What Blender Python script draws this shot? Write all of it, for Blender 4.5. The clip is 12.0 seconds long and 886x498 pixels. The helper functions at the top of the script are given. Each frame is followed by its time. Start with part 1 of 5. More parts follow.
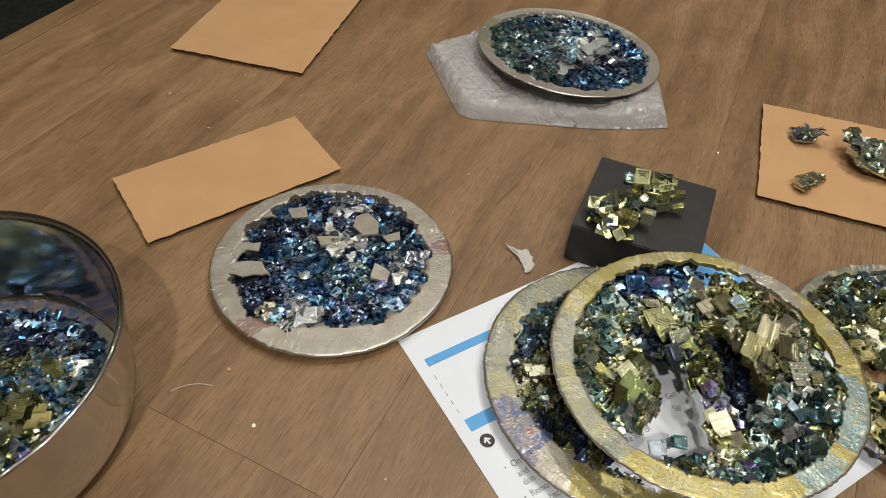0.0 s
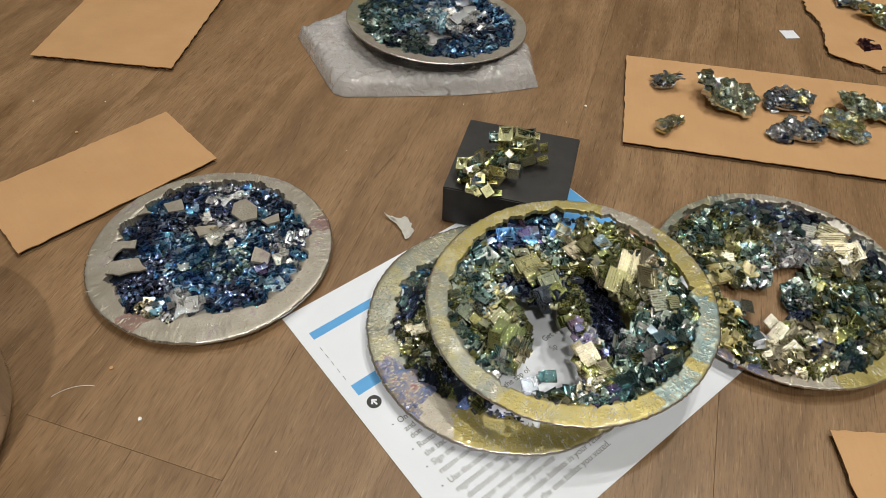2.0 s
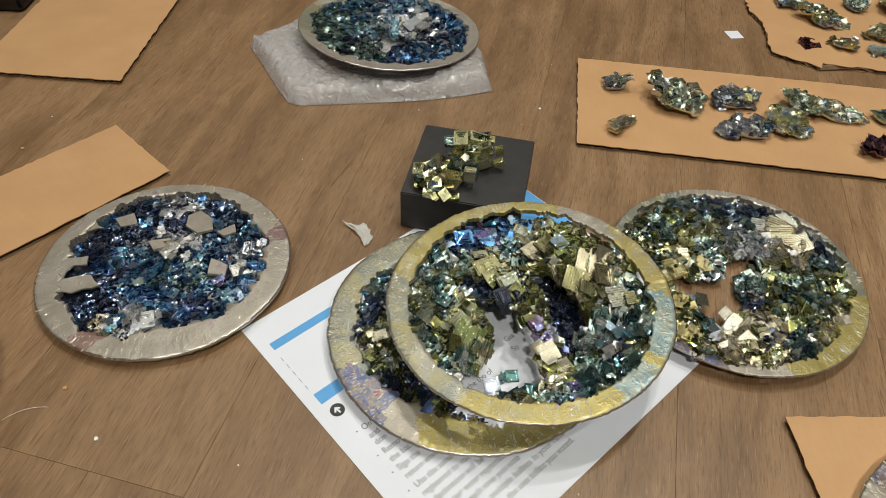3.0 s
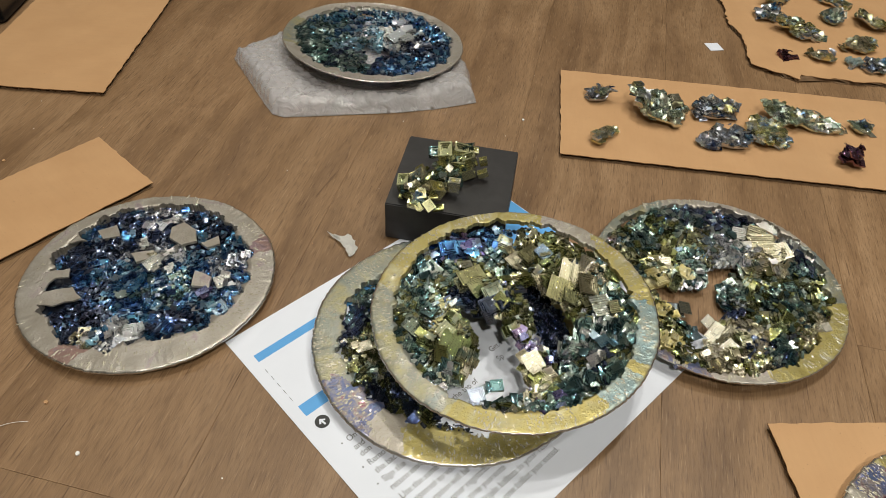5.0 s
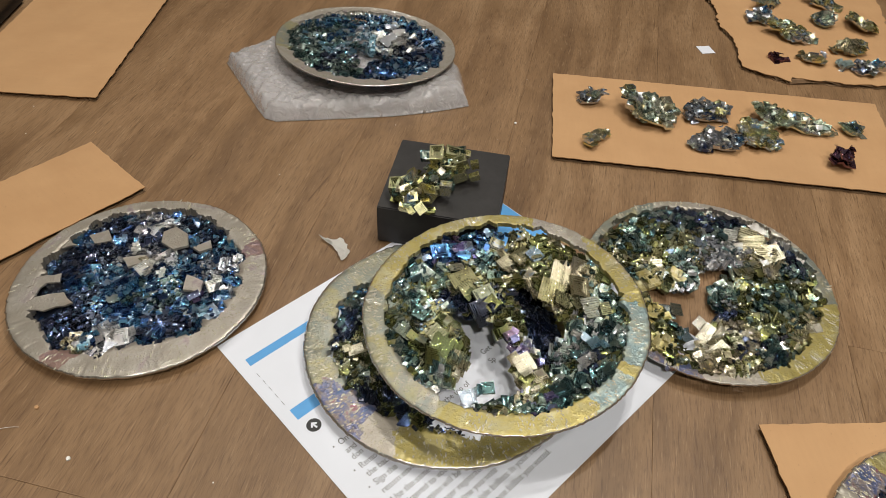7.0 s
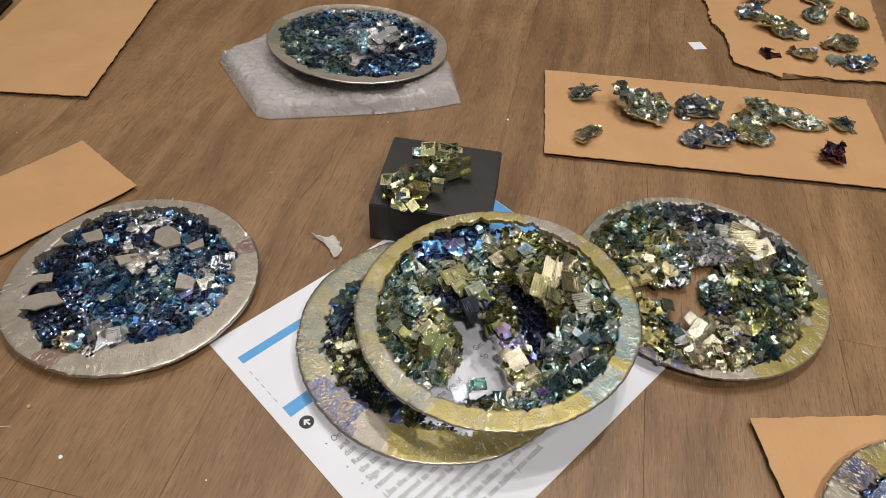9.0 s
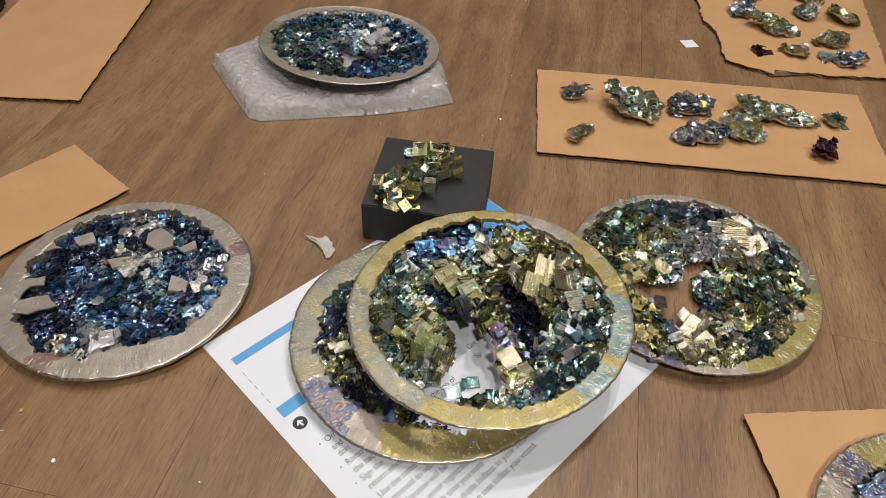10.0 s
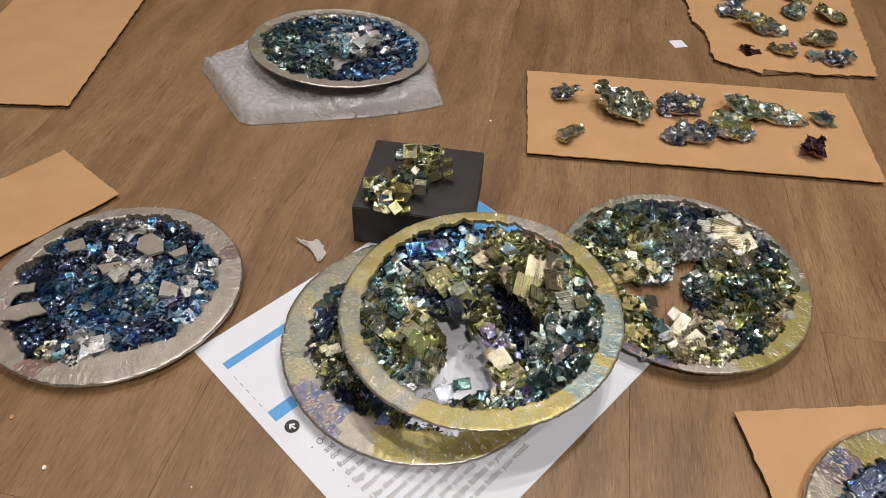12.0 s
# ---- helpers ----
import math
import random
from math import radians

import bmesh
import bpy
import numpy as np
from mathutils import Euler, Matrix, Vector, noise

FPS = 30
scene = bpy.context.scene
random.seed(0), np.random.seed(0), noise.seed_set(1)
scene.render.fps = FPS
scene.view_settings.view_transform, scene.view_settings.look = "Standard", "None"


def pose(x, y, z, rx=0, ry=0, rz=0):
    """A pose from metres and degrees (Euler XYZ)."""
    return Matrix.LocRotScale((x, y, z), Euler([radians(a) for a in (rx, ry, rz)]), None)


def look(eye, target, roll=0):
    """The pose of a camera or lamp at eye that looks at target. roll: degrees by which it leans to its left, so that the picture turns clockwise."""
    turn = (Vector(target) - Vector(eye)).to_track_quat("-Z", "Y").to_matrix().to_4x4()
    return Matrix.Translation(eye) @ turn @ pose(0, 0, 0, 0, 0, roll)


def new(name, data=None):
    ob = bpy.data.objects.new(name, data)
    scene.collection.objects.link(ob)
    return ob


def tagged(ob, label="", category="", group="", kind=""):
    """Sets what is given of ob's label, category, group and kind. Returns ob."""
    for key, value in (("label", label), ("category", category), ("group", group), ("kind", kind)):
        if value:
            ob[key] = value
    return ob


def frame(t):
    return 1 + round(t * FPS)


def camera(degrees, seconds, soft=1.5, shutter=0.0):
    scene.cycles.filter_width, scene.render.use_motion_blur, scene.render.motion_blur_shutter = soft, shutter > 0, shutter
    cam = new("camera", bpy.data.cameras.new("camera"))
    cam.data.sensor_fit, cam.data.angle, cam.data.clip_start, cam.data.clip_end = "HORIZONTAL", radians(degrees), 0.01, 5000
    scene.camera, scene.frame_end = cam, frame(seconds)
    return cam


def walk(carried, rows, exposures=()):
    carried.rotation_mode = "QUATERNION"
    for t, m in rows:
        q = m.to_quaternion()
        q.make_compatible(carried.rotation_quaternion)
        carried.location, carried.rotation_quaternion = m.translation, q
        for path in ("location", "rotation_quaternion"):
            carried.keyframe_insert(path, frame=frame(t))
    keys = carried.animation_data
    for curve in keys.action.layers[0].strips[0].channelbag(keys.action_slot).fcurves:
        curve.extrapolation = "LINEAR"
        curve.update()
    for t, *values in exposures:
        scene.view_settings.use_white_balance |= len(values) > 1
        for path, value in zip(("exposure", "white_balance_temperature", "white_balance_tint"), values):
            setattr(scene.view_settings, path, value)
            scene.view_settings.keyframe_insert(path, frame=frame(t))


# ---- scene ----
cam = camera(65.3, 12.0, soft=0.7)

PATH = [
    (0, (0.03524, -0.23398, 0.32813), (-0.00421, 0.45645, -0.39419), 3.257),
    (0.5, (0.04356, -0.23407, 0.32589), (-0.02936, 0.43755, -0.41140), 0.413),
    (1, (0.05076, -0.23568, 0.32638), (0.00015, 0.43696, -0.41185), 0.487),
    (1.5, (0.06445, -0.24196, 0.32653), (0.05232, 0.43548, -0.40896), 0.742),
    (2, (0.07358, -0.24856, 0.32849), (0.12343, 0.43095, -0.40348), 1.992),
    (2.5, (0.07493, -0.24979, 0.32740), (0.15751, 0.43231, -0.39918), 2.751),
    (3, (0.07679, -0.25070, 0.32771), (0.17806, 0.43281, -0.39517), 3.036),
    (3.5, (0.07714, -0.25104, 0.32795), (0.18793, 0.43418, -0.39192), 3.288),
    (5.5, (0.07796, -0.25216, 0.32888), (0.20323, 0.44185, -0.38010), 4.059),
    (6, (0.07850, -0.25236, 0.32939), (0.20708, 0.44214, -0.37852), 4.266),
    (6.5, (0.07986, -0.25291, 0.32897), (0.20866, 0.44248, -0.37803), 4.140),
    (7, (0.08089, -0.25327, 0.32843), (0.20707, 0.44310, -0.37807), 3.747),
    (9, (0.08298, -0.25442, 0.32875), (0.21500, 0.43853, -0.38004), 3.781),
    (9.5, (0.08325, -0.25468, 0.32868), (0.21647, 0.43903, -0.37914), 3.673),
    (10, (0.08638, -0.25625, 0.32771), (0.22098, 0.43866, -0.37868), 3.253),
    (10.5, (0.08687, -0.25631, 0.32817), (0.22297, 0.43878, -0.37775), 3.046),
    (11, (0.08780, -0.25674, 0.32909), (0.22381, 0.43770, -0.37748), 2.869),
    (11.5, (0.08837, -0.25728, 0.32850), (0.22636, 0.43871, -0.37617), 2.808),
    (12, (0.08863, -0.25709, 0.32828), (0.23110, 0.43847, -0.37591), 3.072),
]
walk(cam, [(t, look(eye, target, roll)) for t, eye, target, roll in PATH],
     exposures=[(0.0, 0.0, 6500, 3), (3.0, 0.0, 6500, 2), (6.5, 0.0, 6500, 5), (9.5, 0.0, 6500, 9), (12.0, 0.0, 6500, 10)])

# ---------------------------------------------------------------- light
world = bpy.data.worlds.new("world")
scene.world = world
world.use_nodes = True
world.node_tree.nodes["Background"].inputs[0].default_value = (0.9, 0.95, 1.0, 1)
world.node_tree.nodes["Background"].inputs[1].default_value = 0.05


def area_lamp(name, eye, target, size, watts, colour):
    data = bpy.data.lights.new(name, "AREA")
    data.shape, data.size, data.energy, data.color = "DISK", size, watts, colour
    ob = new(name, data)
    ob.matrix_world = look(eye, target)
    return ob


# unseen lamps, added overhead to even the brightness and give glints
LAMPS = [((0.58, 0.42, 1.50), 0.06, 6.3), ((0.28, 0.16, 1.50), 0.06, 5.4), ((0.85, -0.35, 1.50), 0.06, 6.2), ((0.15, 1.10, 1.50), 0.06, 2.5), ((-0.45, 0.05, 1.50), 0.06, 2.2), ((-0.35, 0.80, 1.50), 0.06, 2.5), ((0.02, -0.95, 1.50), 0.06, 13.5)]
for place, size, watts in LAMPS:
    area_lamp("unseen_lamp", place, (place[0] * 0.9, place[1] * 0.9, 0), size, watts, (1.0, 0.942, 0.885))


# ---------------------------------------------------------------- materials
class Nodes:
    """A short way to write a node material."""

    def __init__(self, name):
        self.mat = bpy.data.materials.new(name)
        self.mat.use_nodes = True
        self.tree = self.mat.node_tree
        self.bsdf = self.tree.nodes["Principled BSDF"]

    def add(self, kind, **inputs):
        node = self.tree.nodes.new(kind)
        for key, value in inputs.items():
            self.put(node, key.replace("_", " "), value)
        return node

    def put(self, node, key, value):
        if isinstance(value, bpy.types.NodeSocket):
            self.tree.links.new(value, node.inputs[key])
        else:
            node.inputs[key].default_value = value

    def coords(self, scale=(1, 1, 1), turn=0.0, place=(0, 0, 0), out="Object"):
        tc = self.add("ShaderNodeTexCoord")
        mp = self.add("ShaderNodeMapping", Vector=tc.outputs[out], Scale=scale, Rotation=(0, 0, turn), Location=place)
        return mp.outputs[0]

    def noise(self, vec, scale, detail=4.0, rough=0.55, distort=0.0):
        return self.add("ShaderNodeTexNoise", Vector=vec, Scale=scale, Detail=detail, Roughness=rough, Distortion=distort).outputs["Fac"]

    def ramp(self, fac, stops):
        node = self.add("ShaderNodeValToRGB", Fac=fac)
        el = node.color_ramp.elements
        while len(el) < len(stops):
            el.new(0.5)
        for e, (p, c) in zip(el, stops):
            e.position = p
            e.color = (*c, 1) if len(c) == 3 else c
        return node.outputs[0]

    def math(self, op, a, b=0.0, c=None):
        node = self.tree.nodes.new("ShaderNodeMath")
        node.operation = op
        for i, v in enumerate((a, b) if c is None else (a, b, c)):
            if isinstance(v, bpy.types.NodeSocket):
                self.tree.links.new(v, node.inputs[i])
            else:
                node.inputs[i].default_value = v
        return node.outputs[0]

    def mix(self, fac, a, b, blend="MIX"):
        node = self.tree.nodes.new("ShaderNodeMix")
        node.data_type, node.blend_type = "RGBA", blend
        for i, v in ((0, fac), (6, a), (7, b)):
            if isinstance(v, bpy.types.NodeSocket):
                self.tree.links.new(v, node.inputs[i])
            else:
                node.inputs[i].default_value = v if i == 0 else (*v, 1)
        return node.outputs[2]

    def bump(self, height, strength, distance, normal=None):
        node = self.add("ShaderNodeBump", Height=height, Strength=strength, Distance=distance)
        if normal is not None:
            self.put(node, "Normal", normal)
        return node.outputs[0]

    def glaze(self, weight, rough, normal):
        """A thin glassy skin with creases of its own."""
        self.bsdf.inputs["Coat Weight"].default_value = weight
        self.bsdf.inputs["Coat IOR"].default_value = 1.6
        self.bsdf.inputs["Coat Roughness"].default_value = rough
        self.tree.links.new(normal, self.bsdf.inputs["Coat Normal"])

    def end(self, colour=None, rough=0.5, metal=0.0, normal=None, **more):
        if colour is not None:
            self.put(self.bsdf, "Base Color", colour if isinstance(colour, bpy.types.NodeSocket) else (*colour, 1))
        self.put(self.bsdf, "Roughness", rough)
        self.put(self.bsdf, "Metallic", metal)
        if normal is not None:
            self.put(self.bsdf, "Normal", normal)
        for key, value in more.items():
            self.put(self.bsdf, key.replace("_", " "), value)
        return self.mat


GRAIN = radians(69.5)


def wood_material():
    n = Nodes("worn_wood")
    info = n.add("ShaderNodeObjectInfo")
    shift = n.add("ShaderNodeCombineXYZ", X=n.math("MULTIPLY", info.outputs["Random"], 7.0), Y=n.math("MULTIPLY", info.outputs["Random"], 3.1))
    base = n.coords()
    vec = n.add("ShaderNodeVectorMath", **{})
    n.tree.links.new(base, vec.inputs[0])
    n.tree.links.new(shift.outputs[0], vec.inputs[1])
    p = vec.outputs[0]

    def stretched(sx, sy):
        return n.add("ShaderNodeMapping", Vector=p, Scale=(sx, sy, 1)).outputs[0]

    warp = n.noise(stretched(7, 11), 1.0, 2, 0.5)
    bent = n.add("ShaderNodeVectorMath", **{})
    n.tree.links.new(p, bent.inputs[0])
    n.tree.links.new(n.add("ShaderNodeCombineXYZ", Y=n.math("MULTIPLY", warp, 0.035)).outputs[0], bent.inputs[1])
    wide = n.noise(n.add("ShaderNodeMapping", Vector=bent.outputs[0], Scale=(2.6, 34, 1)).outputs[0], 1.0, 5, 0.62, 0.9)
    fine = n.noise(stretched(85, 800), 1.0, 4, 0.7)
    pores = n.noise(stretched(70, 900), 1.0, 2.5, 0.55)
    cracks = n.noise(n.add("ShaderNodeMapping", Vector=bent.outputs[0], Scale=(16, 420, 1)).outputs[0], 1.0, 3, 0.6)
    blot = n.noise(stretched(7, 12), 1.0, 4, 0.6, 1.5)
    col = n.ramp(wide, [(0.32, (0.105, 0.057, 0.028)), (0.5, (0.230, 0.138, 0.072)), (0.68, (0.345, 0.225, 0.130))])
    col = n.mix(0.5, col, n.ramp(blot, [(0.3, (0.138, 0.079, 0.040)), (0.7, (0.32, 0.202, 0.114))]))
    col = n.mix(n.math("MULTIPLY", n.ramp(fine, [(0.5, (0, 0, 0)), (0.68, (1, 1, 1))]), 0.62), col, (0.095, 0.050, 0.025))
    col = n.mix(n.math("MULTIPLY", n.ramp(pores, [(0.61, (0, 0, 0)), (0.67, (1, 1, 1))]), 0.28), col, (0.44, 0.31, 0.19))
    col = n.mix(n.math("MULTIPLY", n.ramp(cracks, [(0.62, (0, 0, 0)), (0.70, (1, 1, 1))]), 0.55), col, (0.075, 0.038, 0.018))
    slits = n.noise(stretched(48, 1050), 1.0, 1.5, 0.5)
    col = n.mix(n.math("MULTIPLY", n.ramp(slits, [(0.64, (0, 0, 0)), (0.71, (1, 1, 1))]), 0.6), col, (0.065, 0.032, 0.015))
    tone = n.math("MULTIPLY_ADD", info.outputs["Random"], 0.12, 0.94)
    hsv = n.add("ShaderNodeHueSaturation", Color=col, Value=tone, Saturation=1.06)
    nrm = n.bump(slits, -0.4, 0.0005, n.bump(fine, 0.3, 0.0005, n.bump(wide, 0.1, 0.001)))
    return n.end(hsv.outputs[0], n.math("MULTIPLY_ADD", blot, 0.2, 0.38), 0, nrm)


def card_material():
    n = Nodes("kraft_card")
    p = n.coords()
    a = n.noise(p, 25, 4)
    fibre = n.noise(n.coords((400, 60, 60)), 1.0, 3)
    col = n.ramp(a, [(0.3, (0.468, 0.266, 0.124)), (0.7, (0.528, 0.310, 0.150))])
    col = n.mix(n.math("MULTIPLY", fibre, 0.25), col, (0.36, 0.21, 0.095))
    smudge = n.noise(p, 9, 5, 0.65, 0.8)
    col = n.mix(n.math("MULTIPLY", n.ramp(smudge, [(0.45, (0, 0, 0)), (0.75, (1, 1, 1))]), 0.22), col, (0.37, 0.225, 0.115))
    flecks = n.noise(p, 700, 1.5, 0.5)
    col = n.mix(n.math("MULTIPLY", n.ramp(flecks, [(0.70, (0, 0, 0)), (0.76, (1, 1, 1))]), 0.4), col, (0.24, 0.14, 0.07))
    ribs = n.noise(n.coords((1, 130, 1)), 1.0, 1)
    return n.end(col, 0.75, 0, n.bump(fibre, 0.15, 0.0004, n.bump(ribs, 0.12, 0.0008)))


def bismuth(name, stops, rough=0.13, crinkle=0.5, patch=110, flat=False, dots=0.6):
    """Oxide colours on bright metal: a film whose hue drifts from facet to facet."""
    n = Nodes(name)
    geo = n.add("ShaderNodeNewGeometry")
    info = n.add("ShaderNodeObjectInfo")
    p = n.coords(out="Object")
    drift = n.noise(p, patch, 4, 0.6, 0.8)
    rnd = n.math("FRACT", n.math("ADD", geo.outputs["Random Per Island"], info.outputs["Random"]))
    if flat:
        # satin oxide skin: faint creases, and patches of tiny glassy pimples
        col = n.ramp(drift, stops)
        speck = n.noise(p, 900, 2, 0.6)
        col = n.mix(n.math("MULTIPLY", speck, 0.18), col, (0.10, 0.09, 0.07))
        soft = n.noise(p, 150, 3, 0.5, 0.8)
        pimple = n.noise(p, 640, 1.0, 0.5, 0.3)
        where = n.ramp(n.noise(p, 45, 3, 0.6), [(0.38, (0.1, 0.1, 0.1)), (0.58, (1, 1, 1))])
        height = n.math("MULTIPLY", n.ramp(pimple, [(0.48, (0, 0, 0)), (0.70, (1, 1, 1))]), where)
        nrm = n.bump(soft, crinkle * 0.22, 0.0010, n.bump(height, crinkle * 0.6, 0.0004))
        n.glaze(dots, 0.06, n.bump(height, min(1.0, crinkle * 2.0), 0.0011, n.bump(soft, 0.4, 0.0012)))
        return n.end(col, n.math("MULTIPLY_ADD", n.noise(p, 60, 3), 0.30, rough - 0.17), 0.45, nrm)
    fac = n.math("ADD", n.math("MULTIPLY", drift, 0.55), n.math("MULTIPLY", rnd, 0.50))
    col = n.ramp(fac, stops)
    fine = n.noise(p, 1400, 3)
    terraces = n.add("ShaderNodeTexWave", Vector=p, Scale=330, Distortion=2.0, Detail=2.0)
    nrm = n.bump(n.noise(p, 420, 2, 0.5, 0.4), crinkle * 0.30, 0.0008, n.bump(terraces.outputs["Fac"], 0.10, 0.0003))
    n.glaze(0.6, 0.03, n.bump(n.noise(p, 360, 2, 0.5, 0.5), 0.25, 0.0010))
    return n.end(col, n.math("MULTIPLY_ADD", fine, 0.16, rough - 0.08), 0.90, nrm)


def plain(name, colour, rough, metal=0.0, scale=60, vary=0.15, bump=0.1, **more):
    n = Nodes(name)
    p = n.coords()
    a = n.noise(p, scale, 4)
    lo = tuple(c * (1 - vary) for c in colour)
    hi = tuple(min(1, c * (1 + vary)) for c in colour)
    return n.end(n.ramp(a, [(0.3, lo), (0.7, hi)]), rough, metal, n.bump(n.noise(p, scale * 8, 3), bump, 0.0005), **more)


WOOD = wood_material()
CARD = card_material()
# brown kraft, darkened to stand for shade in the open flutes
SHADED_FLUTING = plain("shaded_fluting_paper", (0.20, 0.122, 0.064), 0.85, 0, 120, 0.2)
BLUE = bismuth("blue_bismuth", [(0.22, (0.014, 0.028, 0.10)), (0.41, (0.038, 0.11, 0.28)), (0.55, (0.12, 0.33, 0.50)), (0.68, (0.28, 0.42, 0.55)), (0.83, (0.55, 0.58, 0.66))])
TEAL = bismuth("teal_bismuth", [(0.22, (0.025, 0.06, 0.075)), (0.42, (0.085, 0.165, 0.17)), (0.58, (0.23, 0.33, 0.29)), (0.74, (0.50, 0.56, 0.52))])
OLIVE = bismuth("olive_bismuth", [(0.20, (0.045, 0.055, 0.028)), (0.42, (0.145, 0.165, 0.06)), (0.56, (0.30, 0.30, 0.10)), (0.70, (0.42, 0.41, 0.28)), (0.84, (0.14, 0.26, 0.28))])
GOLD = bismuth("gold_bismuth", [(0.3, (0.36, 0.33, 0.19)), (0.5, (0.41, 0.335, 0.10)), (0.66, (0.46, 0.42, 0.25))], 0.42, 0.45, 60, True, 0.8)
SILVER = bismuth("silver_bismuth", [(0.3, (0.35, 0.31, 0.255)), (0.5, (0.41, 0.37, 0.315)), (0.62, (0.45, 0.41, 0.36)), (0.72, (0.36, 0.29, 0.30))], 0.38, 0.45, 45, True)
CREAM = bismuth("pale_gold_bismuth", [(0.22, (0.29, 0.27, 0.16)), (0.5, (0.46, 0.42, 0.29)), (0.8, (0.62, 0.59, 0.50))], 0.22, 0.6)
PALE = bismuth("pale_silver_bismuth", [(0.22, (0.24, 0.27, 0.33)), (0.5, (0.40, 0.41, 0.43)), (0.8, (0.58, 0.57, 0.55))], 0.22, 0.4)
BRIGHT = bismuth("silver_white_bismuth", [(0.22, (0.40, 0.40, 0.37)), (0.5, (0.56, 0.55, 0.51)), (0.8, (0.70, 0.70, 0.68))], 0.20, 0.6)
SKYFACE = bismuth("bright_blue_bismuth", [(0.22, (0.13, 0.30, 0.42)), (0.5, (0.30, 0.48, 0.56)), (0.8, (0.55, 0.60, 0.72))], 0.18, 0.5)
# glossy coat for beads added only to sparkle on the rims
GLINT = plain("glint_bead", (0.50, 0.46, 0.36), 0.25, 0.15, 90, 0.25, 0.05, Coat_Weight=1.0, Coat_Roughness=0.04, Coat_IOR=1.9)
# bare metal of the outer edge, its highlight put into a brighter colour
EDGE = bismuth("bare_edge_highlight", [(0.3, (0.42, 0.40, 0.36)), (0.5, (0.55, 0.52, 0.47)), (0.7, (0.62, 0.60, 0.56))], 0.24, 0.7, 90)
CLUSTER = bismuth("yellow_green_bismuth", [(0.20, (0.22, 0.23, 0.14)), (0.40, (0.44, 0.43, 0.24)), (0.54, (0.60, 0.55, 0.24)), (0.66, (0.62, 0.62, 0.55)), (0.78, (0.26, 0.42, 0.64))], 0.22, 0.7, 200)
SAGE = bismuth("sage_green_bismuth", [(0.20, (0.13, 0.17, 0.155)), (0.42, (0.31, 0.38, 0.32)), (0.58, (0.50, 0.54, 0.40)), (0.76, (0.68, 0.70, 0.60))], 0.24, 0.6)
VIOLET = bismuth("violet_bismuth", [(0.22, (0.10, 0.06, 0.16)), (0.45, (0.17, 0.14, 0.32)), (0.62, (0.22, 0.26, 0.44)), (0.8, (0.24, 0.14, 0.20))])
SKY = bismuth("pale_blue_bismuth", [(0.3, (0.20, 0.31, 0.34)), (0.5, (0.31, 0.38, 0.36)), (0.68, (0.38, 0.37, 0.25))], 0.36, 0.5, 70, True, 0.8)
DUSK = bismuth("violet_rim_bismuth", [(0.3, (0.05, 0.10, 0.22)), (0.46, (0.12, 0.13, 0.24)), (0.58, (0.26, 0.22, 0.20)), (0.68, (0.24, 0.09, 0.12))], 0.33, 0.6, 150, True, 0.9)
PEWTER = bismuth("pewter_rim_bismuth", [(0.3, (0.20, 0.24, 0.23)), (0.5, (0.29, 0.29, 0.23)), (0.68, (0.38, 0.34, 0.17))], 0.36, 0.6, 60, True, 0.9)
WINE = bismuth("wine_red_bismuth", [(0.22, (0.06, 0.025, 0.04)), (0.45, (0.14, 0.055, 0.075)), (0.62, (0.20, 0.10, 0.14)), (0.8, (0.20, 0.14, 0.26))])
RUST = bismuth("rusty_rim_bismuth", [(0.3, (0.24, 0.17, 0.19)), (0.5, (0.32, 0.20, 0.17)), (0.68, (0.36, 0.28, 0.24))], 0.36, 0.4, 80, True)
KHAKI = bismuth("khaki_bismuth", [(0.22, (0.09, 0.10, 0.055)), (0.42, (0.21, 0.205, 0.11)), (0.56, (0.32, 0.295, 0.12)), (0.68, (0.36, 0.36, 0.30)), (0.80, (0.13, 0.24, 0.38))], 0.18, 0.7, 200)
NIGHT = bismuth("dark_bismuth", [(0.22, (0.02, 0.025, 0.05)), (0.5, (0.045, 0.07, 0.15)), (0.8, (0.16, 0.18, 0.23))])


BLOCK = plain("black_painted_wood", (0.022, 0.020, 0.020), 0.5, 0, 80, 0.3)
PAPER = plain("white_paper", (0.70, 0.72, 0.79), 0.6, 0, 20, 0.03, 0.03)
INK_BLUE = plain("blue_print", (0.10, 0.33, 0.66), 0.55, 0, 60, 0.05)
INK = plain("black_print", (0.02, 0.02, 0.02), 0.5)
GREY_INK = plain("grey_print", (0.11, 0.11, 0.11), 0.5)
TISSUE = plain("white_tissue", (0.8, 0.78, 0.74), 0.8, 0, 200, 0.05, 0.3)
WALL = plain("warm_wall_paint", (0.60, 0.56, 0.50), 0.8, 0, 3, 0.08)
DARK = plain("dark_fabric", (0.03, 0.035, 0.03), 0.9, 0, 40, 0.4)
def wrap_material():
    n = Nodes("clear_plastic")
    p = n.coords()
    crease = n.noise(p, 120, 2, 0.5, 1.2)
    n.glaze(1.0, 0.05, n.bump(crease, 0.7, 0.0050))
    col = n.ramp(n.noise(p, 60, 4), [(0.3, (0.90, 0.86, 0.86)), (0.7, (0.97, 0.95, 0.96))])
    return n.end(col, 0.12, 0.0, n.bump(crease, 0.45, 0.0030), Transmission_Weight=0.68, IOR=1.33)


WRAP = wrap_material()
BLACK = plain("black_plastic", (0.008, 0.008, 0.009), 0.25)
STEEL = plain("brushed_steel", (0.62, 0.58, 0.53), 0.11, 1.0, 30, 0.06, 0.06)


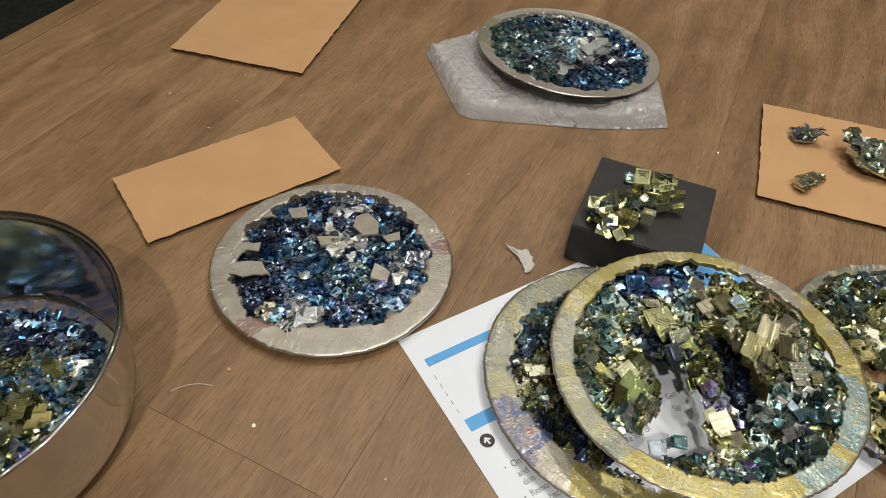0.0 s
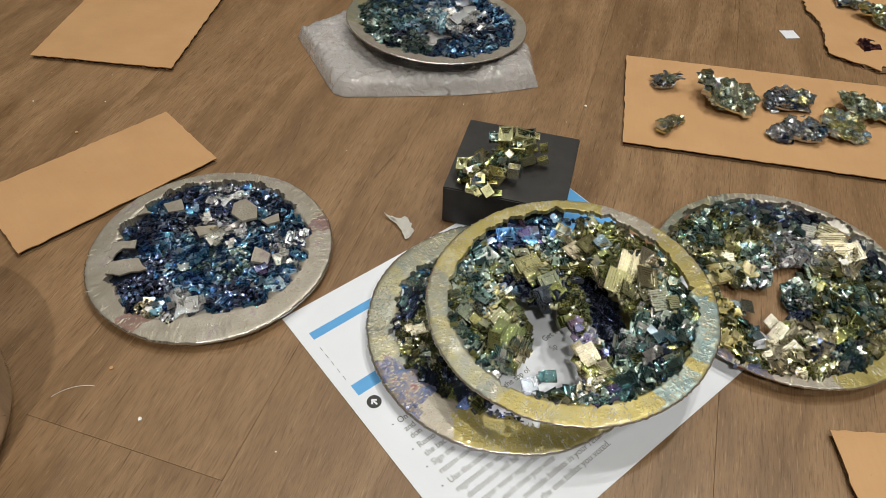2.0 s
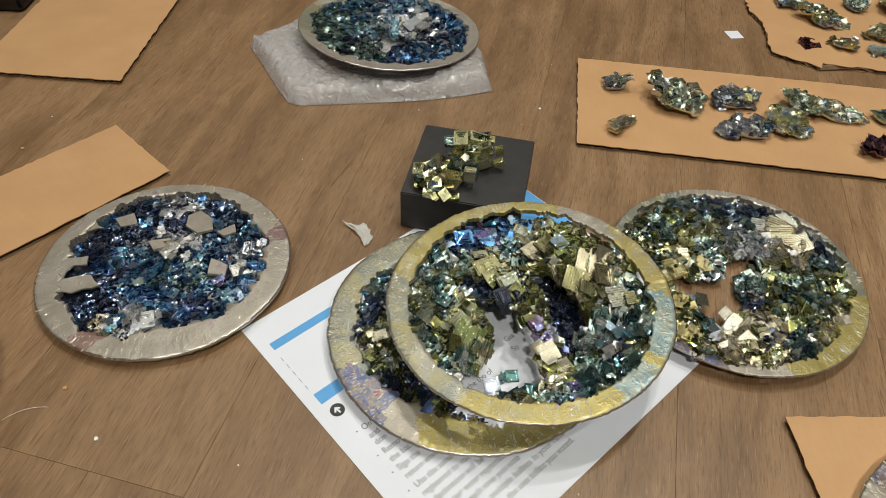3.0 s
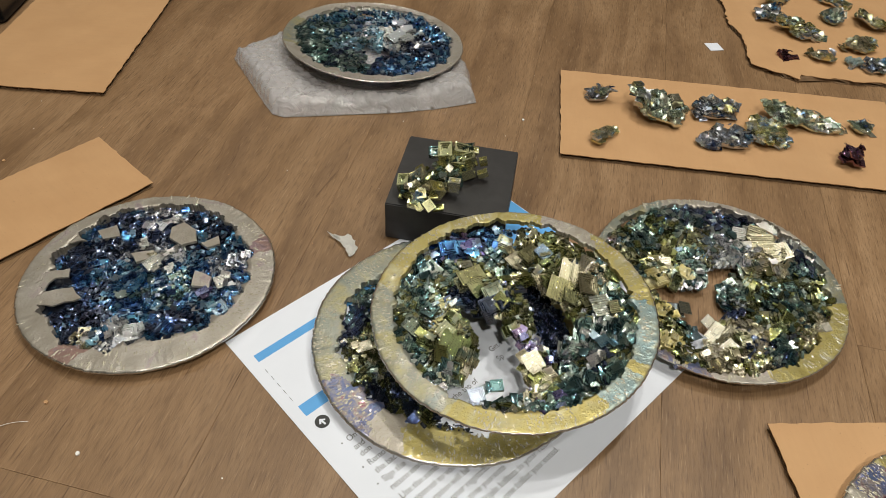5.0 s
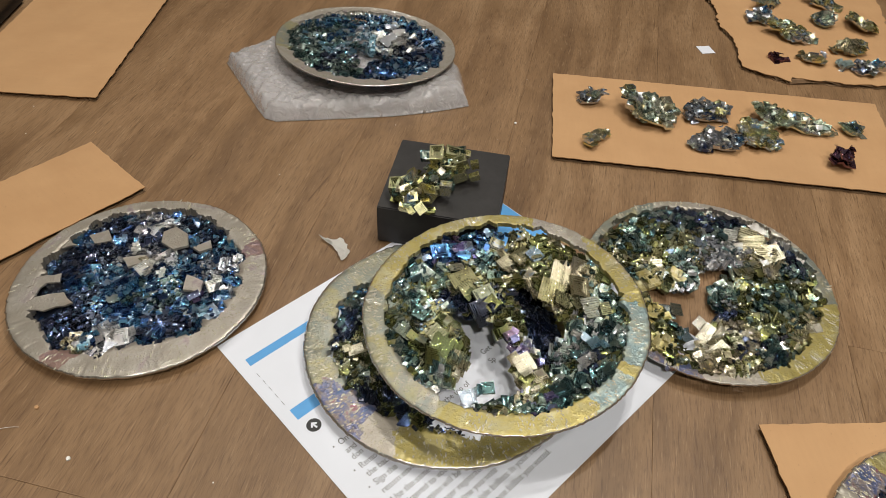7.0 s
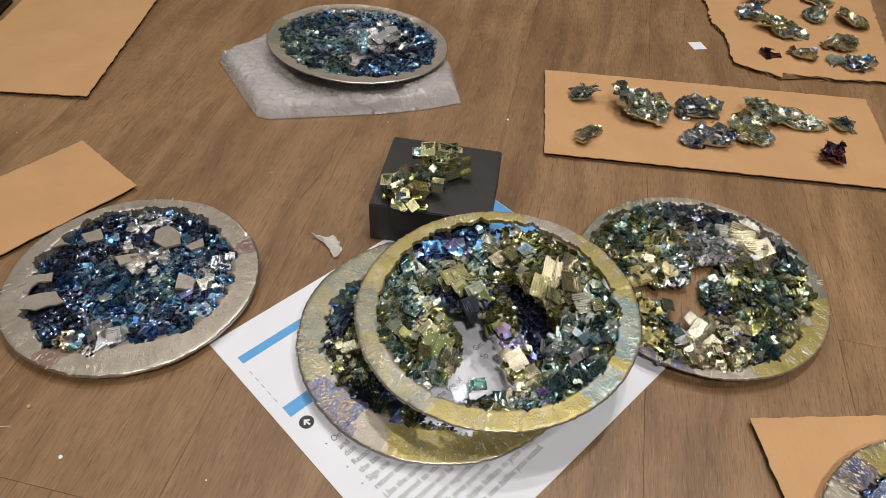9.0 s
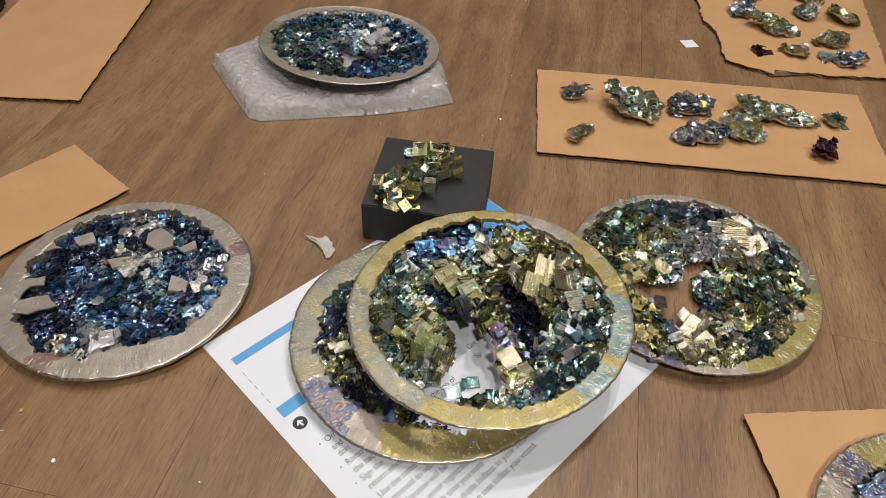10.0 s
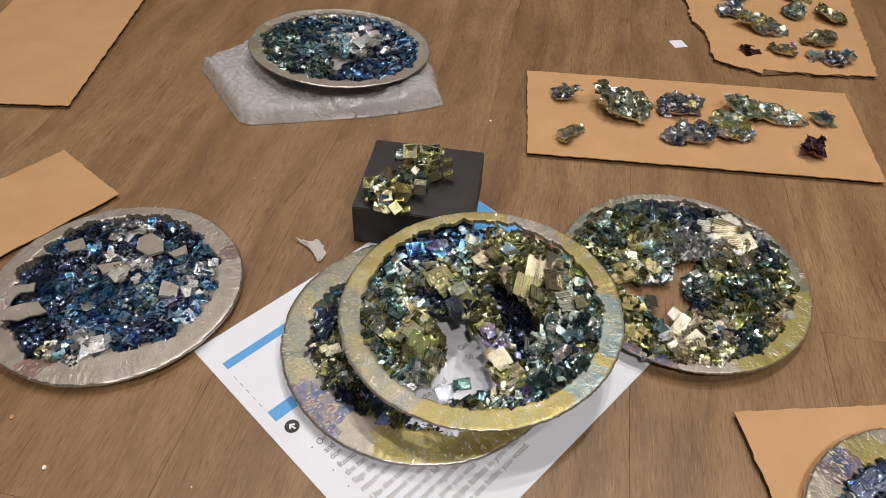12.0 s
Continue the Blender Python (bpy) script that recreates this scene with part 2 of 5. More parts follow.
# ---------------------------------------------------------------- mesh helpers
def mesh_of(name, verts, faces, mats, index=None, smooth=False):
    me = bpy.data.meshes.new(name)
    me.from_pydata([tuple(v) for v in verts], [], faces)
    for m in mats:
        me.materials.append(m)
    if index is not None:
        me.polygons.foreach_set("material_index", index)
    if smooth:
        me.polygons.foreach_set("use_smooth", [True] * len(me.polygons))
    me.update()
    return me


def part_mesh(name, me, parent, label="", m=None, kind=""):
    ob = new(name, me)
    if parent is not None:
        ob.parent = parent
    if m is not None:
        ob.matrix_basis = m
    return tagged(ob, label, kind=kind)


def thing(name, m, label, category, group="", kind=""):
    ob = new(name)
    ob.empty_display_size = 0.01
    ob.matrix_basis = m
    return tagged(ob, label, category, group, kind)


def bm_mesh(name, bm, mats, smooth=False):
    me = bpy.data.meshes.new(name)
    bm.to_mesh(me)
    bm.free()
    for m in mats:
        me.materials.append(m)
    if smooth:
        me.polygons.foreach_set("use_smooth", [True] * len(me.polygons))
    return me


def prism(name, outline, z0, z1, mats, bevel=0.0, wobble=0.0, seed=1, smooth=False):
    """A sheet or block with that outline; wobble roughens the cut edges."""
    rnd = random.Random(seed)
    pts = []
    for (x0, y0), (x1, y1) in zip(outline, outline[1:] + outline[:1]):
        d = math.hypot(x1 - x0, y1 - y0)
        k = max(1, int(d / 0.004)) if wobble else 1
        for i in range(k):
            f = i / k
            w = 0 if i == 0 else rnd.uniform(-wobble, wobble)
            pts.append((x0 + (x1 - x0) * f - (y1 - y0) / d * w, y0 + (y1 - y0) * f + (x1 - x0) / d * w))
    bm = bmesh.new()
    low = [bm.verts.new((x, y, z0)) for x, y in pts]
    top = [bm.verts.new((x, y, z1)) for x, y in pts]
    bm.faces.new(top)
    bm.faces.new(low[::-1])
    for i in range(len(pts)):
        j = (i + 1) % len(pts)
        bm.faces.new((low[i], low[j], top[j], top[i]))
    bmesh.ops.recalc_face_normals(bm, faces=bm.faces)
    if bevel:
        bmesh.ops.bevel(bm, geom=list(bm.edges), offset=bevel, segments=2, affect="EDGES")
    return bm_mesh(name, bm, mats, smooth)


def hopper_profile(rnd, style):
    """Terraces of one crystal as (half width, height) steps."""
    w, z = 1.0, 0.0
    rows = [(1.0, 0.0)]
    h = rnd.uniform(0.35, 0.8)
    rows.append((0.97, h))
    if style == "box":
        rows += [(0.72, h), (0.70, h - 0.12), (0.45, h - 0.12)]
    elif style == "hopper":
        w, z = 0.97, h
        for k in range(rnd.choice((3, 4))):
            w -= 0.10
            rows.append((w, z))
            z -= h * 0.2
            rows.append((w - 0.02, z))
            w -= 0.08
    elif style == "terrace":
        rows[1] = (0.99, 0.18)
        w, z = 0.99, 0.18
        for k in range(6):
            w -= rnd.uniform(0.10, 0.14)
            rows.append((w, z))
            z += rnd.uniform(0.05, 0.09)
            rows.append((w - 0.01, z))
    elif style == "flake":
        rows[1] = (0.98, 0.10)
        rows += [(0.80, 0.10), (0.79, 0.15)]
    else:
        w, z = 0.97, h
        for k in range(3):
            w -= rnd.uniform(0.14, 0.22)
            rows.append((w, z))
            z += rnd.uniform(0.12, 0.2)
            rows.append((w - 0.02, z))
    return rows


def crystal_shape(rnd, style):
    """Verts and faces of one square stepped crystal, two units wide."""
    rows = hopper_profile(rnd, style)
    ratio = rnd.uniform(0.6, 1.0)
    verts, faces = [], []
    ox = oy = 0.0
    for k, (w, z) in enumerate(rows):
        if k > 2 and k % 2:
            ox += rnd.uniform(-0.04, 0.04)
            oy += rnd.uniform(-0.04, 0.04)
        verts += [(ox - w, oy - w * ratio, z), (ox + w, oy - w * ratio, z), (ox + w, oy + w * ratio, z), (ox - w, oy + w * ratio, z)]
    for k in range(len(rows) - 1):
        a, b = 4 * k, 4 * k + 4
        for i in range(4):
            j = (i + 1) % 4
            faces.append((a + i, a + j, b + j, b + i))
    e = 4 * (len(rows) - 1)
    faces.append((e, e + 1, e + 2, e + 3))
    faces.append((3, 2, 1, 0))
    return verts, faces


def comb_shape(rnd, n):
    """A flight of narrow terraces, as long thin plates grown side by side."""
    prof, z = [(-1.0, 0.0)], 0.10
    for k in range(n):
        y0, y1 = -1 + 2 * k / n, -1 + 2 * (k + 1) / n
        lip = rnd.uniform(0.03, 0.07)
        prof += [(y0, z + lip), (y0 + 0.06, z + lip), (y0 + 0.08, z), (y1, z)]
        z += rnd.uniform(0.01, 0.06)
    prof.append((1.0, 0.0))
    m = len(prof)
    ends = [rnd.uniform(0.55, 1.05) for _ in prof]
    verts = [(-ends[i // 4 * 4 % m], y, zz) for i, (y, zz) in enumerate(prof)] + [(ends[(i // 4 * 4 + 2) % m], y, zz) for i, (y, zz) in enumerate(prof)]
    faces = [(i, i + m, i + m + 1, i + 1) for i in range(m - 1)]
    faces += [tuple(range(m)), tuple(range(2 * m - 1, m - 1, -1)), (0, m - 1, 2 * m - 1, m)]
    return verts, faces


shape_rnd = random.Random(5)
SHAPES = [crystal_shape(shape_rnd, s) for s in ("box", "hopper", "box", "step", "hopper", "step", "box", "hopper", "terrace", "flake", "flake", "terrace")]
SHAPES += [comb_shape(shape_rnd, k) for k in (9, 12, 7)]
# no crystal is quite square
SHAPES = [([(x + shape_rnd.uniform(-0.025, 0.025), y + shape_rnd.uniform(-0.025, 0.025), z + shape_rnd.uniform(-0.01, 0.01)) for x, y, z in vs], fs) for vs, fs in SHAPES]
PIECES = {}


def crystal_piece(shape, mat):
    key = (shape, mat.name)
    if key not in PIECES:
        PIECES[key] = mesh_of("crystal", *SHAPES[shape], [mat])
    return PIECES[key]


warp = random.Random(41)


class Crust:
    """Many small crystals grown together, as one mesh."""

    def __init__(self, mats):
        self.mats, self.v, self.f, self.i = mats, [], [], []

    def grow(self, shape, m, mat):
        vs, fs = SHAPES[shape]
        at = len(self.v)
        self.v += [m @ Vector((p[0] + warp.uniform(-0.04, 0.04), p[1] + warp.uniform(-0.04, 0.04), p[2] + warp.uniform(-0.02, 0.02))) for p in vs]
        self.f += [tuple(at + k for k in f) for f in fs]
        self.i += [self.mats.index(mat)] * len(fs)

    def mesh(self, name):
        return mesh_of(name, self.v, self.f, self.mats, self.i)


def inside(p, poly):
    x, y = p
    hit = False
    for (x0, y0), (x1, y1) in zip(poly, poly[1:] + poly[:1]):
        if (y0 > y) != (y1 > y) and x < (x1 - x0) * (y - y0) / (y1 - y0) + x0:
            hit = not hit
    return hit


def jag(x, y, f, s):
    return noise.noise(Vector((x * f + s, y * f - s, s * 1.7)))


def ring_mesh(name, R, inner, thick, zones, seed, lift=0.0, ragged=1.0, dish=0.0):
    """A cast metal rim with a crinkled top and a ragged inner edge. zones: (from, to degrees, material)."""
    mats = [EDGE]
    for z in zones:
        if z[2] not in mats:
            mats.append(z[2])
    N, K = 600, 16
    verts, faces, idx = [], [], []
    ridge = random.Random(seed)
    nicks = [ridge.uniform(-1, 1) for _ in range(N)]
    rings = []
    for i in range(N):
        a = 2 * math.pi * i / N
        ro = R * (1 + 0.008 * noise.noise(Vector((math.cos(a) * 3, math.sin(a) * 3, seed))) + 0.004 * nicks[i // 2])
        ri = R * inner(math.degrees(a)) + ragged * 0.0019 * round(2.8 * jag(math.cos(a) * 9, math.sin(a) * 9, 1, seed)) + 0.0008 * round(2 * jag(math.cos(a) * 24, math.sin(a) * 24, 1, seed + 4))
        smooth_in = R * inner(math.degrees(a))
        col = []
        for k in range(K):
            r = ri if k == 0 else max(ri, smooth_in + (ro - smooth_in) * k / (K - 1))
            f = k / (K - 1)
            # smooth towards the hole, radial wrinkles towards the outer edge
            z = thick + 0.00035 * jag(r * math.cos(a), r * math.sin(a), 90, seed) + 0.00045 * f * f * noise.noise(Vector((math.cos(a) * 30, math.sin(a) * 30, seed + r * 60))) + lift * f ** 2
            if k >= K - 2:
                z -= 0.0003 if k == K - 2 else 0.0009
            col.append((r * math.cos(a), r * math.sin(a), z))
        col.append((ro * 0.997 * math.cos(a), ro * 0.997 * math.sin(a), thick * (0.70 if dish else 0.4) + lift * 0.9))
        col.append((ro * (0.985 - dish) * math.cos(a), ro * (0.985 - dish) * math.sin(a), 0))
        col.append((ri * 1.004 * math.cos(a), ri * 1.004 * math.sin(a), thick * 0.2))
        rings.append(col)
    M = len(rings[0])
    for col in rings:
        verts += col
    for i in range(N):
        j = (i + 1) % N
        for k in range(M):
            px, py = verts[i * M + k][0], verts[i * M + k][1]
            deg = 360 * i / N + 9 * jag(px, py, 70, seed) + 3 * jag(px, py, 240, seed + 2)
            mat = 0
            for a0, a1, m in zones if k < K - 2 or k > K else ():
                if a0 <= deg % 360 < a1:
                    mat = mats.index(m)
            l = (k + 1) % M
            faces.append((i * M + k, i * M + l, j * M + l, j * M + k))
            idx.append(mat)
    me = mesh_of(name, verts, faces, mats, idx, False)
    me.polygons.foreach_set("use_smooth", [q % M < K for q in range(N * M)])
    bm = bmesh.new()
    bm.from_mesh(me)
    bmesh.ops.recalc_face_normals(bm, faces=bm.faces)
    bm.to_mesh(me)
    bm.free()
    return me


def glint_beads(parent, R, inner, z, count, seed, turns=(0, 360), long=1.0):
    """Tiny beads and ridges added on the rim's skin to give glints, as one mesh; long: how far they stretch outwards.
    """
    rnd = random.Random(seed)
    verts, faces = [], []
    S, T = 8, 3
    for _ in range(count):
        deg = rnd.uniform(*turns) % 360
        share = inner(deg) + 0.01 + (0.985 - inner(deg) - 0.01) * rnd.random() ** 0.8
        if jag(share * math.cos(radians(deg)), share * math.sin(radians(deg)), 5, seed) < -0.12:
            continue
        w = rnd.choice((0.00022, 0.0003, 0.0004, 0.00055))
        m = pose(R * share * math.cos(radians(deg)), R * share * math.sin(radians(deg)), z, 0, 0, deg + rnd.gauss(0, 12)) @ Matrix.Diagonal((w * rnd.uniform(1.0, 1.0 + 2.5 * long), w, w * rnd.uniform(0.45, 0.8), 1))
        at = len(verts)
        for t in range(T):
            e = 0.5 * math.pi * t / T
            verts += [m @ Vector((math.cos(e) * math.cos(2 * math.pi * q / S), math.cos(e) * math.sin(2 * math.pi * q / S), math.sin(e) - 0.15)) for q in range(S)]
        verts.append(m @ Vector((0, 0, 0.85)))
        for q in range(S):
            r = (q + 1) % S
            for t in range(T - 1):
                faces.append((at + t * S + q, at + t * S + r, at + t * S + S + r, at + t * S + S + q))
            faces.append((at + (T - 1) * S + q, at + (T - 1) * S + r, at + T * S))
    part_mesh("glint_beading", mesh_of("glint_beading", verts, faces, [GLINT], None, True), parent, "tiny shiny beads added for rim glints", kind="stuff")


MIX = [BLUE, TEAL, OLIVE, GOLD, SILVER, CREAM, VIOLET, SKY, NIGHT, PALE, WINE, KHAKI, BRIGHT, SKYFACE, SAGE, CLUSTER]


def grow_sheet(crust, region, floor, zone, seed, half, spacing, tilt, grid=0.0005):
    """Stepped plates grown edge to edge: each cluster is a tilted plane of square terraces."""
    rnd = random.Random(seed)
    n = int(half / spacing)
    kinds = []
    for iy in range(-n, n + 1):
        for ix in range(-n, n + 1):
            x, y = (ix + rnd.uniform(-0.6, 0.6)) * spacing, (iy + rnd.uniform(-0.6, 0.6)) * spacing
            kinds.append((x, y, rnd.choice((0.45, 0.7, 0.9, 1.2, 1.5)), radians(60 * jag(x, y, 35, seed + 9) + rnd.gauss(0, 14)),
                          math.tan(radians(max(-50, min(50, rnd.gauss(40 * jag(x, y, 55, seed + 13), 38 * tilt))))), math.tan(radians(max(-50, min(50, rnd.gauss(40 * jag(x, y, 55, seed + 17), 38 * tilt))))),
                          rnd.choice((-1, -1, 0.5, 1, 1, 0)), rnd.uniform(0.0007, 0.0016), rnd.uniform(0.00015, 0.0005), rnd.uniform(-0.0012, 0.0014), rnd.random() < 0.25))
    k = np.array(kinds, dtype=float)
    m = int(half / grid)
    ax = np.arange(-m, m) * grid
    # owner of each small square
    cx, cy = np.meshgrid(ax + grid / 2, ax + grid / 2, indexing="ij")
    best = np.full(cx.shape, 1e9)
    owner = np.zeros(cx.shape, dtype=int)
    for q, (x, y, w, turn, *_rest) in enumerate(kinds):
        c, s = math.cos(turn), math.sin(turn)
        u, v = (cx - x) * c + (cy - y) * s, (cy - y) * c - (cx - x) * s
        dist = np.maximum(np.abs(u), np.abs(v)) / w
        hit = dist < best
        best[hit] = dist[hit]
        owner[hit] = q
    seen, colour = {}, {}
    for i in range(2 * m):
        for j in range(2 * m):
            x, y = ax[i] + grid / 2, ax[j] + grid / 2
            if not region(x, y):
                continue
            q = owner[i, j]
            if q not in colour:
                colour[q] = crust.mats.index(zone(kinds[q][0], kinds[q][1], rnd))
            x0, y0, w, turn, tx, ty, sign, period, rise, lift, comb = kinds[q]
            c, s = math.cos(turn), math.sin(turn)
            ring = []
            for a, b in ((i, j), (i + 1, j), (i + 1, j + 1), (i, j + 1)):
                key = (q, a, b)
                if key not in seen:
                    px, py = (a - m) * grid, (b - m) * grid
                    u, v = (px - x0) * c + (py - y0) * s, (py - y0) * c - (px - x0) * s
                    d = u + 0.02 if comb else max(abs(u), abs(v))
                    z = lift + tx * u + ty * v + (0.5 if comb else sign) * rise * math.floor(d / period)
                    z = max(-0.0042, min(0.0042, z)) + floor(px, py)
                    seen[key] = len(crust.v)
                    crust.v.append((px, py, z))
                ring.append(seen[key])
            crust.f.append(tuple(ring))
            crust.i.append(colour[q])


def grow_druse(crust, region, floor, zone, seed, half, cell, sizes, tilt, cluster=0.010, wild=0.22, plates=False):
    """Square stepped crystals grown in clusters: those of one cluster share a lean, a turn, a size and a colour."""
    rnd = random.Random(seed)
    n = int(half / cluster) + 1
    groups = []
    for iy in range(-n, n + 1):
        for ix in range(-n, n + 1):
            x, y = (ix + rnd.uniform(-0.5, 0.5)) * cluster, (iy + rnd.uniform(-0.5, 0.5)) * cluster
            groups.append((x, y, rnd.gauss(6, 30 * tilt * 2), rnd.gauss(0, 30 * tilt * 2), rnd.uniform(0, 90), rnd.choice((0.45, 0.55, 0.7, 0.9, 1.2)), rnd.uniform(-0.0008, 0.0010), zone(x, y, rnd)))
    gx, gy = np.array([g[0] for g in groups]), np.array([g[1] for g in groups])
    n = int(half / cell)
    for iy in range(-n, n + 1):
        for ix in range(-n, n + 1):
            x, y = (ix + rnd.uniform(-0.5, 0.5)) * cell, (iy + rnd.uniform(-0.5, 0.5)) * cell
            if not region(x, y):
                continue
            near = (gx - x) ** 2 + (gy - y) ** 2
            x0, y0, rx, ry, rz, size, lift, mat = groups[int(near.argmin())]
            s = size * rnd.uniform(*sizes) * 0.5
            if rnd.random() < wild:
                rx, ry, rz = rnd.gauss(8, 34), rnd.gauss(0, 34), rnd.uniform(0, 90)
            if rnd.random() < 0.25:
                mat = zone(x, y, rnd)
            lean = max(-0.0022, min(0.0022, (y - y0) * math.tan(radians(max(-45, min(45, rx)))) - (x - x0) * math.tan(radians(max(-45, min(45, ry))))))
            shape = rnd.choice((0, 1, 2, 4, 7, 3, 5, 9, 8, 12, 14)) if s > 0.0012 else rnd.choice((0, 2, 3, 9, 5))
            if plates:
                shape = rnd.choice((8, 9, 10, 11, 12, 13, 14, 14, 3, 5, 1))
            m = pose(x, y, floor(x, y) + lift + lean - s * 0.5 + rnd.uniform(-0.0004, 0.0006), rx + rnd.gauss(0, 7), ry + rnd.gauss(0, 7), rz + rnd.gauss(0, 6)) @ Matrix.Diagonal((s, s * rnd.uniform(0.6, 1.1), s * rnd.uniform(0.9, 1.7) * (0.75 if plates else 1.0), 1))
            crust.grow(shape, m, mat)


def fill_crust(parent, R, inner, floor, holes, zone, seed, cell=0.0021, big=90, sizes=(0.004, 0.009), tilt=0.30, grain=(0.0034, 0.0058), wild=0.22, plates=False):
    """Grow a crust of crystals inside the rim. holes: outlines left open, in units of R; zone(x, y, rnd) gives the material there."""
    rnd = random.Random(seed)
    crust = Crust(MIX)

    def open_at(x, y):
        r, a = math.hypot(x, y), math.degrees(math.atan2(y, x)) % 360
        if r > R * min(0.915, inner(a) * 0.992 + 0.004):
            return False
        ju, jv = 0.03 * jag(x, y, 160, seed), 0.03 * jag(y, x, 160, seed + 3)
        spots = [((x + dx) / R + ju, (y + dy) / R + jv) for dx, dy in ((0.002, 0), (-0.002, 0), (0, 0.002), (0, -0.002))]
        return not any(inside(u, h) for h in holes for u in spots)

    def bed(x, y):
        return floor(x / R, y / R) + 0.0026 * jag(x, y, 60, seed + 7)

    # the bed that closes the gaps, then the crystals on it
    grow_sheet(crust, open_at, lambda x, y: bed(x, y) - 0.0020, lambda x, y, q: zone(x / R, y / R, q), seed + 50, R * 0.95, 0.0042, tilt * 0.6, 0.0009)
    grow_druse(crust, open_at, bed, lambda x, y, q: zone(x / R, y / R, q), seed + 70, R * 0.95, cell, grain, tilt, 0.010, wild, plates)
    part_mesh("crystal_crust", crust.mesh("crystal_crust"), parent, "", kind="stuff")
    for _ in range(big * 3):
        x, y = rnd.uniform(-0.8, 0.8) * R, rnd.uniform(-0.8, 0.8) * R
        if big <= 0 or math.hypot(x, y) > R * 0.78 or not open_at(x, y):
            continue
        big -= 1
        s = rnd.uniform(*sizes) * 0.5
        m = pose(x, y, bed(x, y) + 0.0002, rnd.gauss(8, 60 * tilt), rnd.gauss(0, 60 * tilt), rnd.uniform(0, 90))
        part_mesh("crystal", crystal_piece(rnd.choice((1, 3, 4, 5, 7, 8, 12, 12, 13, 14, 11)), zone(x / R, y / R, rnd)), parent, m=m @ Matrix.Diagonal((s, s, s * rnd.uniform(0.5, 0.9), 1)))


def by_seed(seeds):
    """Colour zones: the nearest of some spots decides, with a ragged border."""
    def zone(x, y, rnd):
        x, y = x + rnd.gauss(0, 0.05), y + rnd.gauss(0, 0.05)
        best = min(seeds, key=lambda q: (q[0] - x) ** 2 + (q[1] - y) ** 2)
        t = rnd.random()
        return best[2] if t < 0.66 else best[3]
    return zone


def single(parent, x, y, z, s, mat, shape=1, rx=0, ry=0, rz=0, flat=0.7, label=""):
    return part_mesh("crystal", crystal_piece(shape, mat), parent, label, pose(x, y, z, rx, ry, rz) @ Matrix.Diagonal((s / 2, s / 2, s / 2 * flat, 1)))


# ---------------------------------------------------------------- table and room
def board(name, x0, x1, y0, y1):
    bm = bmesh.new()
    bmesh.ops.create_cube(bm, size=1, matrix=Matrix.Translation(((x0 + x1) / 2, (y0 + y1) / 2, -0.015)) @ Matrix.Diagonal((x1 - x0 - 0.0001, y1 - y0 - 0.0001, 0.03, 1)))
    bmesh.ops.bevel(bm, geom=[e for e in bm.edges if all(v.co.z > -0.001 for v in e.verts)], offset=0.00012, segments=1, affect="EDGES")
    return bm_mesh(name, bm, [WOOD])


def table():
    top = thing("wooden_table", pose(0.0, 0.0, 0, 0, 0, math.degrees(GRAIN)), "large brown wooden table with plank top and worn grain", "table")
    # rows across the grain, each cut at its own joints
    rows = [(-0.85, [0.2]), (-0.72, [-0.3]), (-0.60, [0.5]), (-0.48, [0.1]), (-0.3635, [-0.35]), (-0.2465, [0.85]), (-0.130, [0.62]), (-0.015, [-0.097, 0.95]), (0.100, [0.55]), (0.215, [-0.3]), (0.330, [0.7]), (0.445, [])]
    for (y0, cuts), (y1, _) in zip(rows, rows[1:]):
        xs = [-1.1, *cuts, 1.25]
        for x0, x1 in zip(xs, xs[1:]):
            part_mesh("plank", board("plank", x0, x1, y0, y1), top)
    part_mesh("edge_strip", board("edge_strip", -1.1, 1.25, 0.446, 0.468), top, "pale worn edge strip")
    for x in (-0.95, 1.1):
        for y in (-0.78, 0.39):
            part_mesh("leg", prism("leg", [(x - 0.035, y - 0.035), (x + 0.035, y - 0.035), (x + 0.035, y + 0.035), (x - 0.035, y + 0.035)], -0.75, -0.0302, [WOOD], 0.004), top)
    return top


table()


def room():
    X, Y, Z0, Z1, t = 2.6, 2.6, -0.75, 1.6, 0.1
    def slab(name, x0, x1, y0, y1, z0, z1, mat, kind_label):
        me = prism(name, [(x0, y0), (x1, y0), (x1, y1), (x0, y1)], z0, z1, [mat])
        tagged(new(name, me), kind_label, name.split("_")[0], kind="structure")
    slab("floor", -X, X, -Y, Y, Z0 - t, Z0, DARK, "dark floor below the table")
    # unseen ceiling and walls, added to bounce light and be mirrored in the metal
    slab("ceiling", -X, X, -Y, Y, Z1, Z1 + t, WALL, "unseen plain ceiling added for reflections")
    slab("wall_north", -X, X, Y, Y + t, Z0, Z1, WALL, "unseen plain wall added for reflections")
    slab("wall_south", -X, X, -Y - t, -Y, Z0, Z1, WALL, "unseen plain wall added for reflections")
    slab("wall_east", X, X + t, -Y, Y, Z0, Z1, WALL, "unseen plain wall added for reflections")
    slab("wall_west", -X - t, -X, -Y, Y, Z0, Z1, WALL, "unseen plain wall added for reflections")


room()


